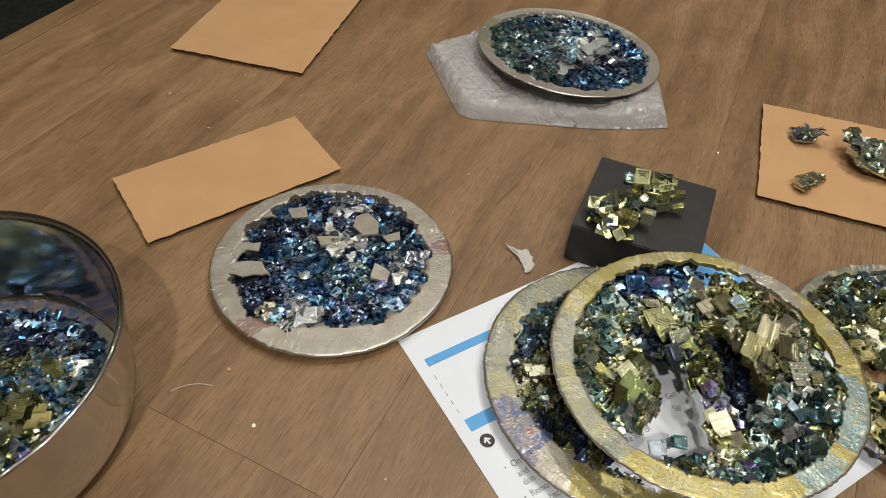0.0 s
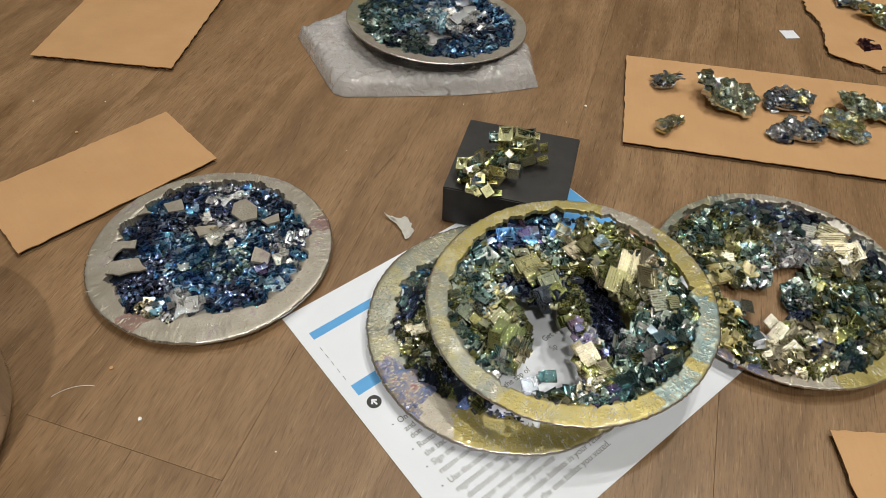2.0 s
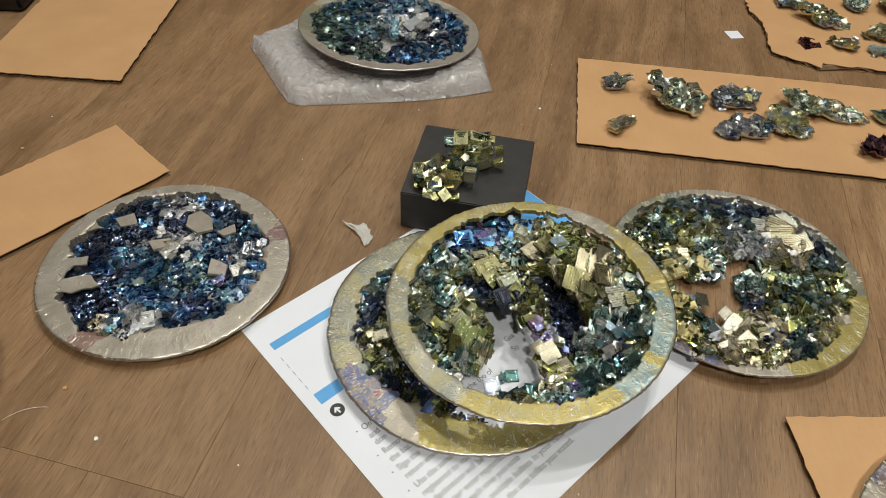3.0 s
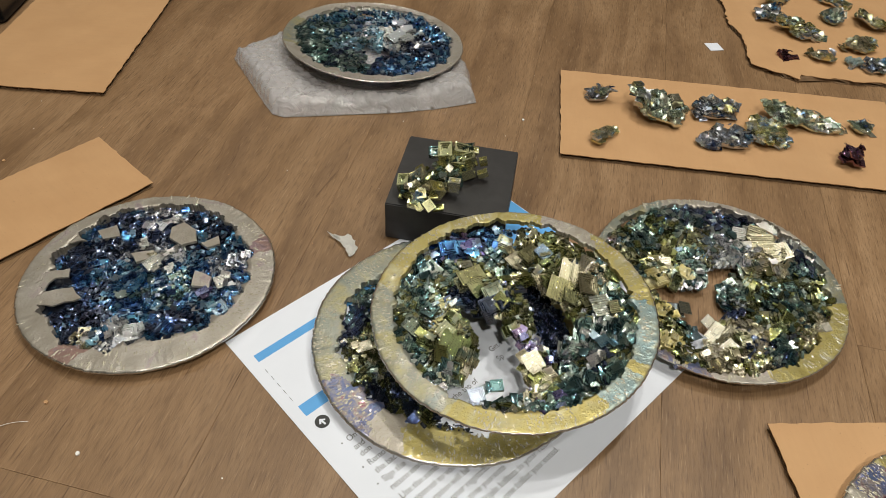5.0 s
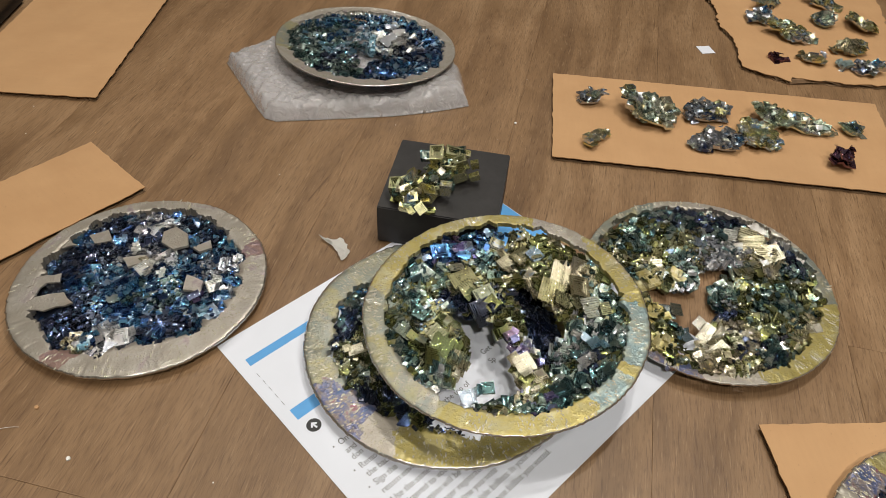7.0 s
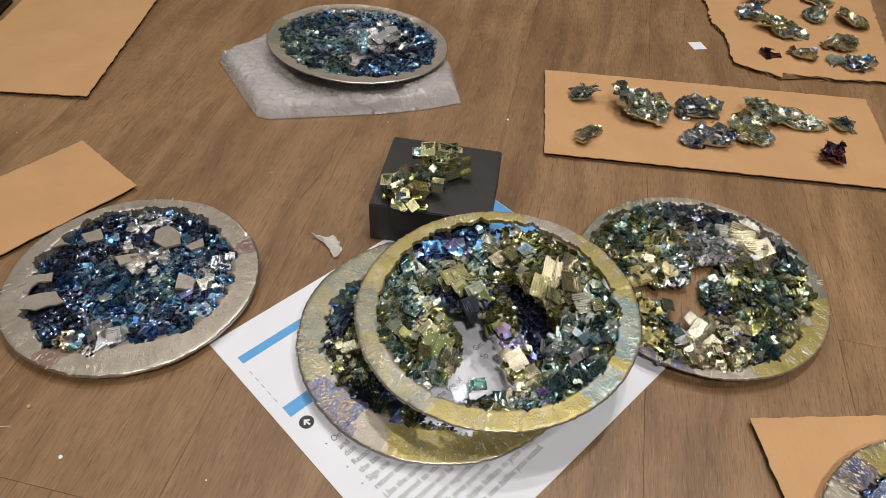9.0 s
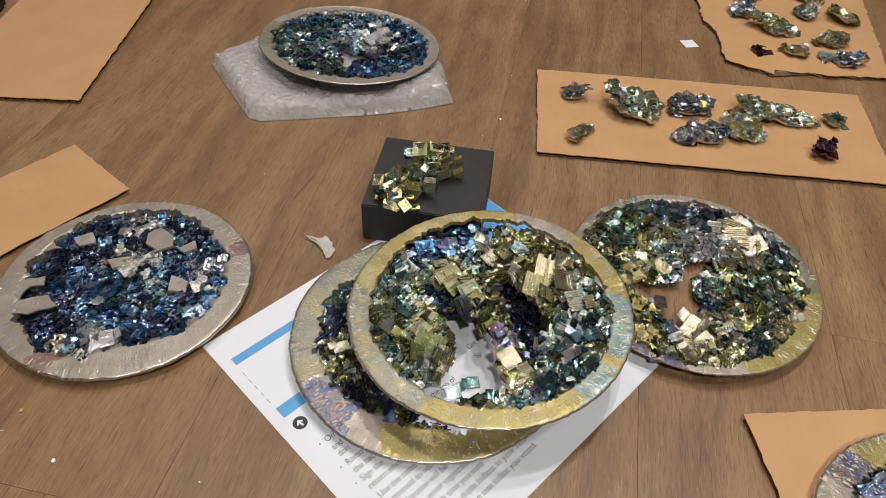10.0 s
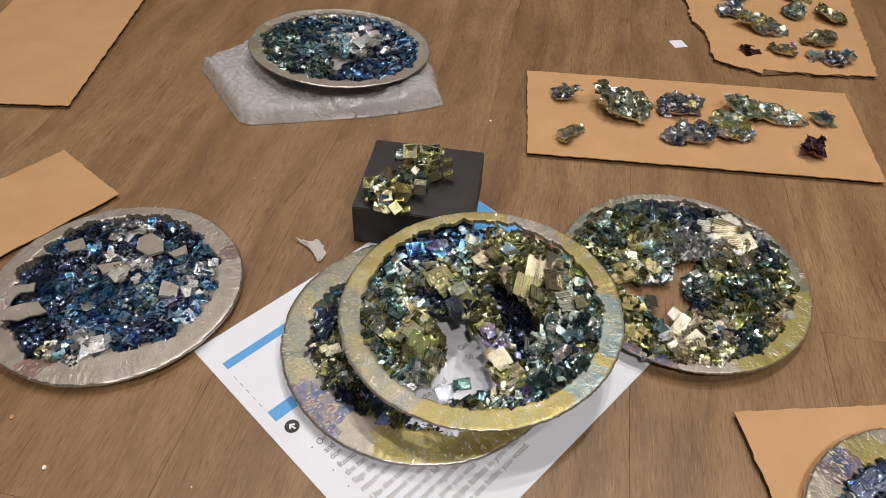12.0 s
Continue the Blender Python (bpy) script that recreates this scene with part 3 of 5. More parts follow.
# ---------------------------------------------------------------- cardboard
def cardboard(m, outline, label, wobble=0.0005, seed=1):
    ob = thing("cardboard_sheet", m, label, "cardboard", "cardboard pieces")
    part_mesh("top_liner", prism("top_liner", outline, 0.0036, 0.0042, [CARD], 0, wobble, seed), ob)
    part_mesh("bottom_liner", prism("bottom_liner", [(x * 0.99 + sum(p[0] for p in outline) / len(outline) * 0.01, y * 0.99 + sum(p[1] for p in outline) / len(outline) * 0.01) for x, y in outline], 0.0, 0.0006, [SHADED_FLUTING], 0, wobble, seed + 1), ob)
    # corrugated core: waves run along the local x axis
    xs, ys = [p[0] for p in outline], [p[1] for p in outline]
    cut = [(x * 0.99 + sum(xs) / len(xs) * 0.01, y * 0.99 + sum(ys) / len(ys) * 0.01) for x, y in outline]
    verts, faces = [], []
    pitch, step = 0.0065, 0.0065 / 8
    y = min(ys)
    row = 0
    prev = None
    while y < max(ys):
        hits = []
        for (x0, y0), (x1, y1) in zip(cut, cut[1:] + cut[:1]):
            if (y0 > y) != (y1 > y):
                hits.append(x0 + (x1 - x0) * (y - y0) / (y1 - y0))
        hits.sort()
        z = 0.0021 + 0.0013 * math.sin(2 * math.pi * y / pitch)
        cur = None
        if len(hits) >= 2:
            a = len(verts)
            verts += [(hits[0], y, z + 0.0002), (hits[-1], y, z + 0.0002), (hits[0], y, z - 0.0002), (hits[-1], y, z - 0.0002)]
            cur = a
            if prev is not None:
                b = prev
                faces += [(b, b + 1, a + 1, a), (a + 2, a + 3, b + 3, b + 2), (b, a, a + 2, b + 2), (b + 1, b + 3, a + 3, a + 1)]
        prev = cur
        y += step
    part_mesh("corrugated_core", mesh_of("corrugated_core", verts, faces, [SHADED_FLUTING], None, True), ob)
    return ob


cardboard(pose(-0.121, 0.264, 0, 0, 0, 79.9), [(0, 0), (0.30, 0), (0.30, 0.124), (0, 0.124)], "brown corrugated cardboard rectangle lying bare on the table", seed=1)
cardboard(pose(-0.170, 0.0555, 0, 0, 0, 40.3), [(0, 0), (0.140, 0), (0.140, 0.075), (0, 0.075)], "small bare brown cardboard rectangle beside a silver plate", seed=2)
cardboard(pose(0.237, 0.160, 0, 0, 0, -14.4), [(0, 0), (0.2755, 0), (0.285, 0.128), (0, 0.1242)], "long brown cardboard strip holding nine crystal fragments", seed=3)
cardboard(pose(0.452, 0.283, 0, 0, 0, 0), [(0, 0), (0.030, -0.026), (0.034, -0.030), (0.039, -0.022), (0.088, -0.037), (0.143, -0.045), (0.25, 0.20), (0.02, 0.20), (0.025, 0.123), (0.012, 0.08), (0.014, 0.05)], "torn brown cardboard piece with ragged edges under crystal fragments", 0.0016, 4)
cardboard(pose(0.292, -0.082, 0, 0, 0, -5.0), [(0, 0), (0.004, -0.2), (0.22, -0.2), (0.22, 0)], "brown cardboard sheet under a blue crystal plate", seed=5)


# ---------------------------------------------------------------- printed sheet
def text_mesh(body, size, mat):
    cu = bpy.data.curves.new("text", "FONT")
    cu.body, cu.size, cu.extrude = body, size, 0.00002
    ob = new("text", cu)
    bpy.context.view_layer.update()
    me = bpy.data.meshes.new_from_object(ob.evaluated_get(bpy.context.evaluated_depsgraph_get()))
    bpy.data.objects.remove(ob)
    bpy.data.curves.remove(cu)
    me.materials.clear()
    me.materials.append(mat)
    return me


SHEET = pose(-0.0015, 0.0024, 0, 0, 0, 35.6)


def sheet_of_paper():
    ob = thing("printed_leaflet", SHEET, "white printed instruction leaflet with blue bars, partly under plates", "leaflet")
    page = part_mesh("sheet", prism("sheet", [(0, 0), (0.219, 0), (0.219, -0.1887), (0, -0.1887)], 0.0002, 0.0006, [PAPER]), ob)
    def bar(x0, y0, x1, y1, name="blue_bar", mat=INK_BLUE):
        part_mesh(name, prism(name, [(x0, y0), (x1, y0), (x1, y1), (x0, y1)], 0.0006, 0.00066, [mat]), page)
    bar(0.007, -0.0245, 0.170, -0.0188)
    bar(0.170, -0.0650, 0.2187, -0.0050)
    bar(0.007, -0.0706, 0.170, -0.0628)
    for k in range(5):
        bar(0.0068, -0.034 - k * 0.006, 0.0071, -0.031 - k * 0.006, "dash", GREY_INK)
    disc = bmesh.new()
    bmesh.ops.create_circle(disc, cap_ends=True, segments=32, radius=0.0040, matrix=Matrix.Translation((0.0115, -0.0787, 0.0007)))
    part_mesh("arrow_badge", bm_mesh("arrow_badge", disc, [INK]), page)
    shaft = [(-0.0022, 0.0), (0.0, 0.0022), (0.0022, 0.0), (0.0015, -0.0007), (0.0005, 0.0003), (0.0005, -0.0024), (-0.0005, -0.0024), (-0.0005, 0.0003), (-0.0015, -0.0007)]
    part_mesh("arrow", prism("arrow", shaft, 0.0007, 0.00075, [PAPER]), page, m=pose(0.0115, -0.0787, 0, 0, 0, 10))
    lines = [(0.0148, -0.0975, "On"), (0.0148, -0.1035, "and"), (0.0148, -0.1085, "don"), (0.0148, -0.1150, "Remove"), (0.0148, -0.1208, "the back"), (0.0148, -0.1268, "Sign the"), (0.0148, -0.1326, "return envelope"), (0.0155, -0.1393, "Use the same"), (0.0155, -0.1450, "registered to vote"), (0.0180, -0.1507, "declaration will be"), (0.0230, -0.1564, "your voter registration"), (0.0310, -0.1620, "each time you vote"), (0.0395, -0.1678, "multiple ballots in your return"), (0.0460, -0.1736, "the one ballot you voted."), (0.1120, -0.1063, "Get v"), (0.1110, -0.1137, "Sp"), (0.0810, -0.1035, "if you s"), (0.0690, -0.1157, "at the top of")]
    wide = {"multiple ballots in your return": 0.0575, "the one ballot you voted.": 0.0482}
    for x, y, words in lines:
        me = text_mesh(words, 0.0052, GREY_INK)
        k = wide.get(words)
        k = k / max(v.co.x for v in me.vertices) if k else 0.86
        part_mesh("text_line", me, page, m=pose(x, y, 0.00062) @ Matrix.Diagonal((k, 1, 1, 1)))
    for y in (-0.0958, -0.1133, -0.1252, -0.1377):
        bar(0.0112, y - 0.0004, 0.0120, y + 0.0004, "bullet", GREY_INK)
    return ob


sheet_of_paper()


# ---------------------------------------------------------------- plates
def rounded(base, *bumps):
    """Inner edge as a share of the outer radius, by degrees."""
    def f(deg):
        v = base
        for at, wide, amount in bumps:
            d = (deg - at + 180) % 360 - 180
            v += amount * math.exp(-(d / wide) ** 2)
        return v
    return f


def plate(m, R, label, zones, inner, thick, seed, lift=0.0, dish=0.0, ragged=1.0, oval=(0.0, 0)):
    """oval: share by which it is longer along that direction, in degrees."""
    turn = pose(0, 0, 0, 0, 0, oval[1])
    ob = thing("crystal_plate", m @ turn @ Matrix.Diagonal((1 + oval[0], 1 - oval[0], 1, 1)) @ turn.inverted(), label, "crystal plate", "bismuth plates")
    part_mesh("rim", ring_mesh("rim", R, inner, thick, zones, seed, lift, ragged, dish), ob)
    return ob


def steps(parent, rows):
    """Crystals worth picking out, each with two smaller ones grown at its sides: x, y, z, width, material, shape, tilts and turn."""
    rnd = random.Random(len(rows))
    for x, y, z, w, mat, shape, rx, ry, rz, flat in rows:
        single(parent, x, y, z, w * 0.74, mat, shape, rx, ry, rz, flat)
        for side in (rnd.uniform(0, 180), rnd.uniform(180, 360)):
            a = radians(side)
            k = rnd.uniform(0.36, 0.52)
            single(parent, x + 0.42 * w * math.cos(a), y + 0.42 * w * math.sin(a), z + 0.0004, w * k, mat, rnd.choice((1, 4, 12, 14, 8)), rx + rnd.gauss(0, 14), ry + rnd.gauss(0, 14), rz + rnd.gauss(0, 12), flat * 1.3)


# silver plate with blue crystals
RA = 0.0742
inner_a = rounded(0.80, (110, 60, 0.085), (235, 18, 0.05), (280, 22, -0.09))
a = plate(pose(-0.0500, 0.0540, 0.0), RA, "round silver bismuth plate crusted with deep blue crystals", [(0, 360, SILVER), (9, 20, RUST), (234, 244, RUST)], inner_a, 0.0078, 11, 0.0, 0.07, 1.0, (0.022, 20))
part_mesh("base_disc", prism("base_disc", [(0.067 * math.cos(radians(d)), 0.067 * math.sin(radians(d))) for d in range(0, 360, 4)], 0.0004, 0.0010, [NIGHT]), a)
BARE_A = [[(0.09, 0.58), (0.19, 0.64), (0.30, 0.53), (0.32, 0.39), (0.20, 0.35), (0.09, 0.45)], [(-0.53, 0.59), (-0.38, 0.65), (-0.33, 0.51), (-0.46, 0.48)], [(0.35, 0.03), (0.49, -0.06), (0.48, -0.18), (0.34, -0.14)], [(-0.90, 0.42), (-0.76, 0.62), (-0.58, 0.45), (-0.69, 0.43)], [(-0.90, -0.04), (-0.86, 0.10), (-0.64, 0.12), (-0.63, 0.02), (-0.73, 0.02), (-0.78, -0.10)], [(-0.88, -0.27), (-0.86, -0.16), (-0.57, -0.10), (-0.53, -0.17), (-0.48, -0.22), (-0.60, -0.25), (-0.68, -0.29)], [(-0.20, 0.28), (-0.02, 0.30), (0.02, 0.22), (-0.14, 0.17)], [(0.36, 0.36), (0.50, 0.44), (0.52, 0.34), (0.42, 0.30)]]
zone_a = by_seed([(0.12, -0.34, BLUE, NIGHT), (-0.18, -0.13, BLUE, TEAL), (0.33, -0.56, NIGHT, BLUE), (0.56, 0.19, BLUE, PALE), (-0.48, 0.17, NIGHT, BLUE), (-0.32, 0.67, NIGHT, BLUE), (0.0, 0.71, PALE, NIGHT), (0.36, 0.62, BLUE, NIGHT), (0.68, 0.3, BLUE, NIGHT), (-0.48, -0.4, NIGHT, BLUE), (-0.23, -0.63, PALE, CREAM), (-0.11, 0.42, PALE, NIGHT), (-0.52, 0.57, NIGHT, BLUE), (0.5, -0.29, BLUE, PALE), (0.16, -0.11, BLUE, TEAL), (-0.3, -0.4, BLUE, NIGHT)])
fill_crust(a, RA, inner_a, lambda u, v: 0.0034 - 0.0010 * (1 - u * u - v * v), BARE_A, zone_a, 21, big=30, sizes=(0.003, 0.007), tilt=0.24, cell=0.0020)
for k, bare in enumerate(BARE_A):
    part_mesh("skin_island", prism("skin_island", [(x * RA, y * RA) for x, y in bare], 0.0062 if k in (3, 4, 5) else 0.0040, 0.0074 if k in (3, 4, 5) else 0.0060, [SILVER], 0.0, 0.0012 if k in (3, 4, 5) else 0.0004, k), a)
steps(a, [(0.000, 0.009, 0.0066, 0.0125, BRIGHT, 1, 12, -8, 35, 0.6), (0.007, 0.017, 0.0066, 0.0085, BRIGHT, 4, -10, 6, 25, 0.7), (-0.001, 0.018, 0.0060, 0.006, CREAM, 7, 5, 9, 40, 0.8), (0.010, 0.005, 0.0060, 0.007, BRIGHT, 7, 8, 12, 20, 0.7), (-0.006, -0.045, 0.0050, 0.0165, PALE, 1, 10, 0, 12, 0.4), (-0.015, -0.038, 0.0048, 0.0140, PALE, 4, 8, -12, 28, 0.5), (0.043, -0.009, 0.0052, 0.0125, BRIGHT, 1, 14, 8, 24, 0.5), (0.043, -0.030, 0.0050, 0.0120, SKYFACE, 4, 10, -10, 30, 0.5), (0.032, -0.016, 0.0054, 0.0105, VIOLET, 7, 12, -6, 30, 0.5), (-0.024, -0.049, 0.0050, 0.0080, SKYFACE, 9, 24, 0, 10, 0.5), (-0.008, 0.028, 0.0054, 0.0080, BRIGHT, 7, 8, 12, 12, 0.6), (-0.007, 0.047, 0.0050, 0.0120, PALE, 12, 10, 5, 80, 0.5), (0.004, 0.047, 0.0050, 0.0110, PALE, 13, 14, -5, 10, 0.5)])
glint_beads(a, RA, inner_a, 0.0078, 420, 61, (235, 400), 1.0)
glint_beads(a, RA, inner_a, 0.0078, 160, 66, (0, 360), 1.6)

# under plate of the stack
RG = 0.0825
inner_g = rounded(0.80, (250, 40, -0.05))
g = plate(pose(0.1308, -0.0095, 0.0012, 0, 1.0, 0), RG, "gold and silver bismuth ring plate under another plate", [(0, 360, GOLD), (95, 150, PEWTER), (150, 200, PEWTER), (200, 226, DUSK), (226, 240, SILVER)], inner_g, 0.006, 12, 0.0, 0.05)
OPEN_G = [[(0.10 + 0.46 * math.cos(radians(d)), -0.12 + 0.66 * math.sin(radians(d))) for d in range(0, 360, 30)]]
zone_g = by_seed([(-0.83, 0.13, TEAL, NIGHT), (-0.71, 0.4, TEAL, BLUE), (-0.65, -0.08, OLIVE, CREAM), (-0.76, -0.25, TEAL, NIGHT), (-0.65, -0.4, NIGHT, OLIVE), (-0.46, -0.57, NIGHT, OLIVE), (-0.31, -0.68, NIGHT, OLIVE), (0.6, 0.1, NIGHT, NIGHT), (0.0, 0.5, NIGHT, TEAL), (0.5, -0.5, NIGHT, NIGHT), (-0.4, 0.1, OLIVE, TEAL)])
fill_crust(g, RG, inner_g, lambda u, v: 0.0028 + 0.010 * (1 - u * u - v * v) * (u > -0.3), OPEN_G, zone_g, 22, big=60)
steps(g, [(-0.053, -0.006, 0.009, 0.012, CREAM, 11, 25, -10, 10, 0.7), (-0.058, -0.017, 0.008, 0.009, OLIVE, 8, 10, 10, 40, 0.7)])
glint_beads(g, RG, inner_g, 0.0060, 900, 62, (100, 330), 0.8)

# upper plate of the stack
RF = 0.0792
inner_f = rounded(0.845, (200, 40, 0.0), (80, 40, 0.05), (300, 40, 0.01))
f = plate(pose(0.1615, -0.0144, 0.0315, -0.9, -3.0, 0), RF, "gold-rimmed bismuth ring plate with open olive crystal crust", [(0, 360, GOLD), (36, 62, SILVER), (158, 188, PEWTER), (188, 232, PEWTER), (296, 316, SKY), (322, 358, SKY)], inner_f, 0.0040, 13, 0.0, 0.03, 0.55)
HOLE_F = [[(-0.40, 0.14), (-0.28, -0.08), (-0.28, -0.33), (-0.40, -0.44), (-0.56, -0.53), (-0.60, -0.77), (-0.42, -0.80), (-0.34, -0.68), (-0.18, -0.68), (-0.02, -0.62), (-0.05, -0.42), (-0.03, -0.2), (-0.12, 0.0)], [(0.14, 0.36), (0.23, 0.34), (0.31, 0.11), (0.43, -0.12), (0.40, -0.22), (0.30, -0.18), (0.23, -0.46), (0.17, -0.24), (0.15, 0.13)], [(0.08, 0.80), (0.17, 0.82), (0.18, 0.74), (0.12, 0.74)]]
zone_f = by_seed([(-0.36, 0.74, BLUE, VIOLET), (0.0, 0.80, BLUE, NIGHT), (-0.65, 0.36, TEAL, OLIVE), (-0.75, 0.01, TEAL, OLIVE), (-0.57, -0.16, OLIVE, OLIVE), (-0.42, -0.20, OLIVE, CREAM), (-0.64, -0.4, TEAL, OLIVE), (-0.6, -0.58, PALE, CREAM), (-0.12, 0.42, OLIVE, TEAL), (-0.3, 0.5, TEAL, OLIVE), (-0.16, 0.15, NIGHT, OLIVE), (0.35, 0.55, OLIVE, CREAM), (0.51, 0.18, OLIVE, CREAM), (0.82, 0.28, TEAL, CREAM), (0.77, -0.04, TEAL, OLIVE), (0.05, -0.25, VIOLET, OLIVE), (0.02, -0.09, OLIVE, OLIVE), (0.03, -0.52, CREAM, OLIVE), (0.54, -0.31, TEAL, PALE), (0.68, -0.47, TEAL, OLIVE), (0.36, -0.64, TEAL, OLIVE), (0.11, -0.76, TEAL, VIOLET), (-0.28, -0.7, PALE, TEAL), (0.50, -0.56, TEAL, NIGHT), (0.45, 0.38, KHAKI, CREAM), (0.2, 0.58, KHAKI, OLIVE), (-0.1, 0.55, TEAL, KHAKI), (-0.45, -0.05, KHAKI, OLIVE), (-0.14, -0.72, OLIVE, TEAL), (0.55, 0.62, OLIVE, CREAM), (0.36, -0.35, TEAL, PALE)])
fill_crust(f, RF, inner_f, lambda u, v: -0.0010 - 0.005 * (1 - u * u - v * v), HOLE_F, zone_f, 23, big=60, sizes=(0.004, 0.009), tilt=0.22, cell=0.0021, grain=(0.0050, 0.0095), wild=0.12, plates=True)
steps(f, [(0.041, 0.023, 0.0000, 0.026, CREAM, 13, 20, -18, 66, 0.5), (0.030, 0.013, -0.0004, 0.020, KHAKI, 12, 18, -20, 64, 0.5), (0.019, 0.044, -0.0004, 0.020, KHAKI, 11, 16, 10, 40, 0.4), (0.009, 0.040, 0.0000, 0.016, CREAM, 8, 14, 6, 35, 0.4), (-0.019, 0.030, 0.0002, 0.022, KHAKI, 8, 16, 6, 24, 0.35), (-0.009, 0.016, -0.0008, 0.018, OLIVE, 3, 30, 8, 30, 0.4), (0.025, 0.022, 0.0006, 0.014, OLIVE, 11, 10, 20, 35, 0.4), (0.050, -0.002, -0.0004, 0.017, KHAKI, 12, 12, 10, 12, 0.45), (-0.036, -0.018, -0.0006, 0.022, OLIVE, 13, 14, -10, 58, 0.4), (-0.029, -0.051, -0.0008, 0.011, PALE, 1, 16, 0, 8, 0.6), (-0.018, -0.047, -0.0006, 0.009, TEAL, 1, 12, 4, 0, 0.7), (0.000, -0.014, -0.0016, 0.009, VIOLET, 3, 20, 10, 25, 0.4), (0.036, -0.037, -0.0008, 0.012, PALE, 9, 16, 12, 30, 0.4), (-0.056, -0.004, -0.0004, 0.013, OLIVE, 12, 14, 10, 50, 0.4), (0.044, -0.026, -0.0005, 0.012, SKYFACE, 9, 16, 12, 30, 0.4), (0.062, 0.022, -0.0010, 0.012, OLIVE, 11, 16, -12, 60, 0.4), (-0.012, 0.008, -0.0030, 0.020, NIGHT, 3, 35, 10, 30, 0.5), (0.004, -0.034, -0.0010, 0.014, CREAM, 12, 14, -8, 20, 0.4)])
glint_beads(f, RF, inner_f, 0.0040, 1100, 63, (0, 360), 0.7)

# ring plate with the open centre
RD = 0.0788
inner_d = rounded(0.90, (30, 35, 0.06), (235, 25, 0.065), (310, 35, -0.06), (115, 40, 0.03))
d = plate(pose(0.3026, 0.0157, 0.0062, 0.4, 0.8, 0), RD, "silver and gold bismuth ring plate with open centre on the table", [(0, 360, SILVER), (95, 175, PEWTER), (345, 360, PEWTER), (0, 20, PEWTER), (268, 345, GOLD), (222, 245, DUSK)], inner_d, 0.0050, 14, dish=0.05, oval=(0.015, 2))
HOLE_D = [[(0.0, 0.17), (0.29, 0.16), (0.015, -0.02), (-0.06, -0.17), (-0.01, -0.27), (-0.17, -0.41), (-0.30, -0.53), (-0.36, -0.62), (-0.44, -0.62), (-0.38, -0.55), (-0.33, -0.45), (-0.43, -0.39), (-0.40, -0.26), (-0.46, -0.17), (-0.54, -0.05), (-0.57, 0.06), (-0.17, -0.07), (-0.06, 0.04)], [(-0.9, -0.1), (-0.55, -0.05), (-0.55, 0.06), (-0.72, 0.12)]]
zone_d = by_seed([(-0.38, 0.68, TEAL, OLIVE), (-0.03, 0.75, TEAL, NIGHT), (0.0, 0.49, KHAKI, TEAL), (-0.2, 0.6, TEAL, OLIVE), (-0.55, 0.33, OLIVE, TEAL), (-0.3, 0.23, OLIVE, GOLD), (-0.12, 0.08, TEAL, PALE), (0.33, 0.67, TEAL, NIGHT), (0.2, 0.37, PALE, TEAL), (0.58, 0.32, CREAM, PALE), (0.77, 0.2, TEAL, NIGHT), (0.3, 0.0, OLIVE, TEAL), (0.49, -0.15, OLIVE, TEAL), (0.76, -0.18, OLIVE, TEAL), (0.34, -0.44, OLIVE, TEAL), (-0.12, -0.6, CREAM, OLIVE), (0.07, -0.62, CREAM, NIGHT), (0.24, -0.72, TEAL, NIGHT), (0.49, -0.6, OLIVE, CREAM), (-0.42, -0.26, OLIVE, GOLD), (-0.37, -0.43, TEAL, OLIVE), (-0.52, -0.52, OLIVE, GOLD)])
fill_crust(d, RD, inner_d, lambda u, v: 0.0026 - 0.0025 * (1 - u * u - v * v), HOLE_D, zone_d, 24, big=60, sizes=(0.004, 0.009), tilt=0.20, cell=0.0021, grain=(0.0042, 0.0085), wild=0.10, plates=True)
steps(d, [(0.046, 0.030, 0.0008, 0.026, CREAM, 13, 16, -8, -10, 0.5), (0.035, 0.041, 0.0010, 0.018, BRIGHT, 12, 18, 8, -10, 0.5), (0.023, 0.028, 0.0006, 0.016, PALE, 13, 14, 8, -6, 0.5), (0.060, 0.019, 0.0008, 0.017, CREAM, 12, 16, 10, -14, 0.5), (-0.016, -0.038, 0.0012, 0.018, CREAM, 8, 12, -12, 40, 0.45), (-0.012, -0.052, 0.0010, 0.016, CREAM, 12, 10, -10, 30, 0.5), (0.007, -0.042, 0.0012, 0.015, CREAM, 11, 16, -6, 38, 0.5), (0.012, -0.058, 0.0010, 0.013, CREAM, 8, 8, -8, 40, 0.5), (0.037, -0.046, 0.0012, 0.011, CREAM, 1, 8, 10, 60, 0.6), (-0.002, -0.060, 0.0010, 0.009, CREAM, 7, 8, 4, 35, 0.6), (-0.006, 0.033, 0.0008, 0.020, KHAKI, 8, 14, 4, 8, 0.35), (-0.019, 0.034, 0.0008, 0.016, KHAKI, 11, 10, 6, -4, 0.4), (-0.028, 0.020, 0.0008, 0.014, CREAM, 12, 12, -4, -15, 0.5), (-0.035, -0.018, 0.0006, 0.018, KHAKI, 10, 8, 6, -8, 0.3), (-0.036, -0.031, 0.0008, 0.015, KHAKI, 9, 6, 8, 10, 0.3), (-0.029, -0.039, 0.0010, 0.011, SKYFACE, 10, 6, 12, 24, 0.3), (-0.022, 0.007, 0.0004, 0.016, TEAL, 14, 14, 5, -16, 0.4)])
glint_beads(d, RD, inner_d, 0.0050, 420, 64, (0, 360), 1.6)

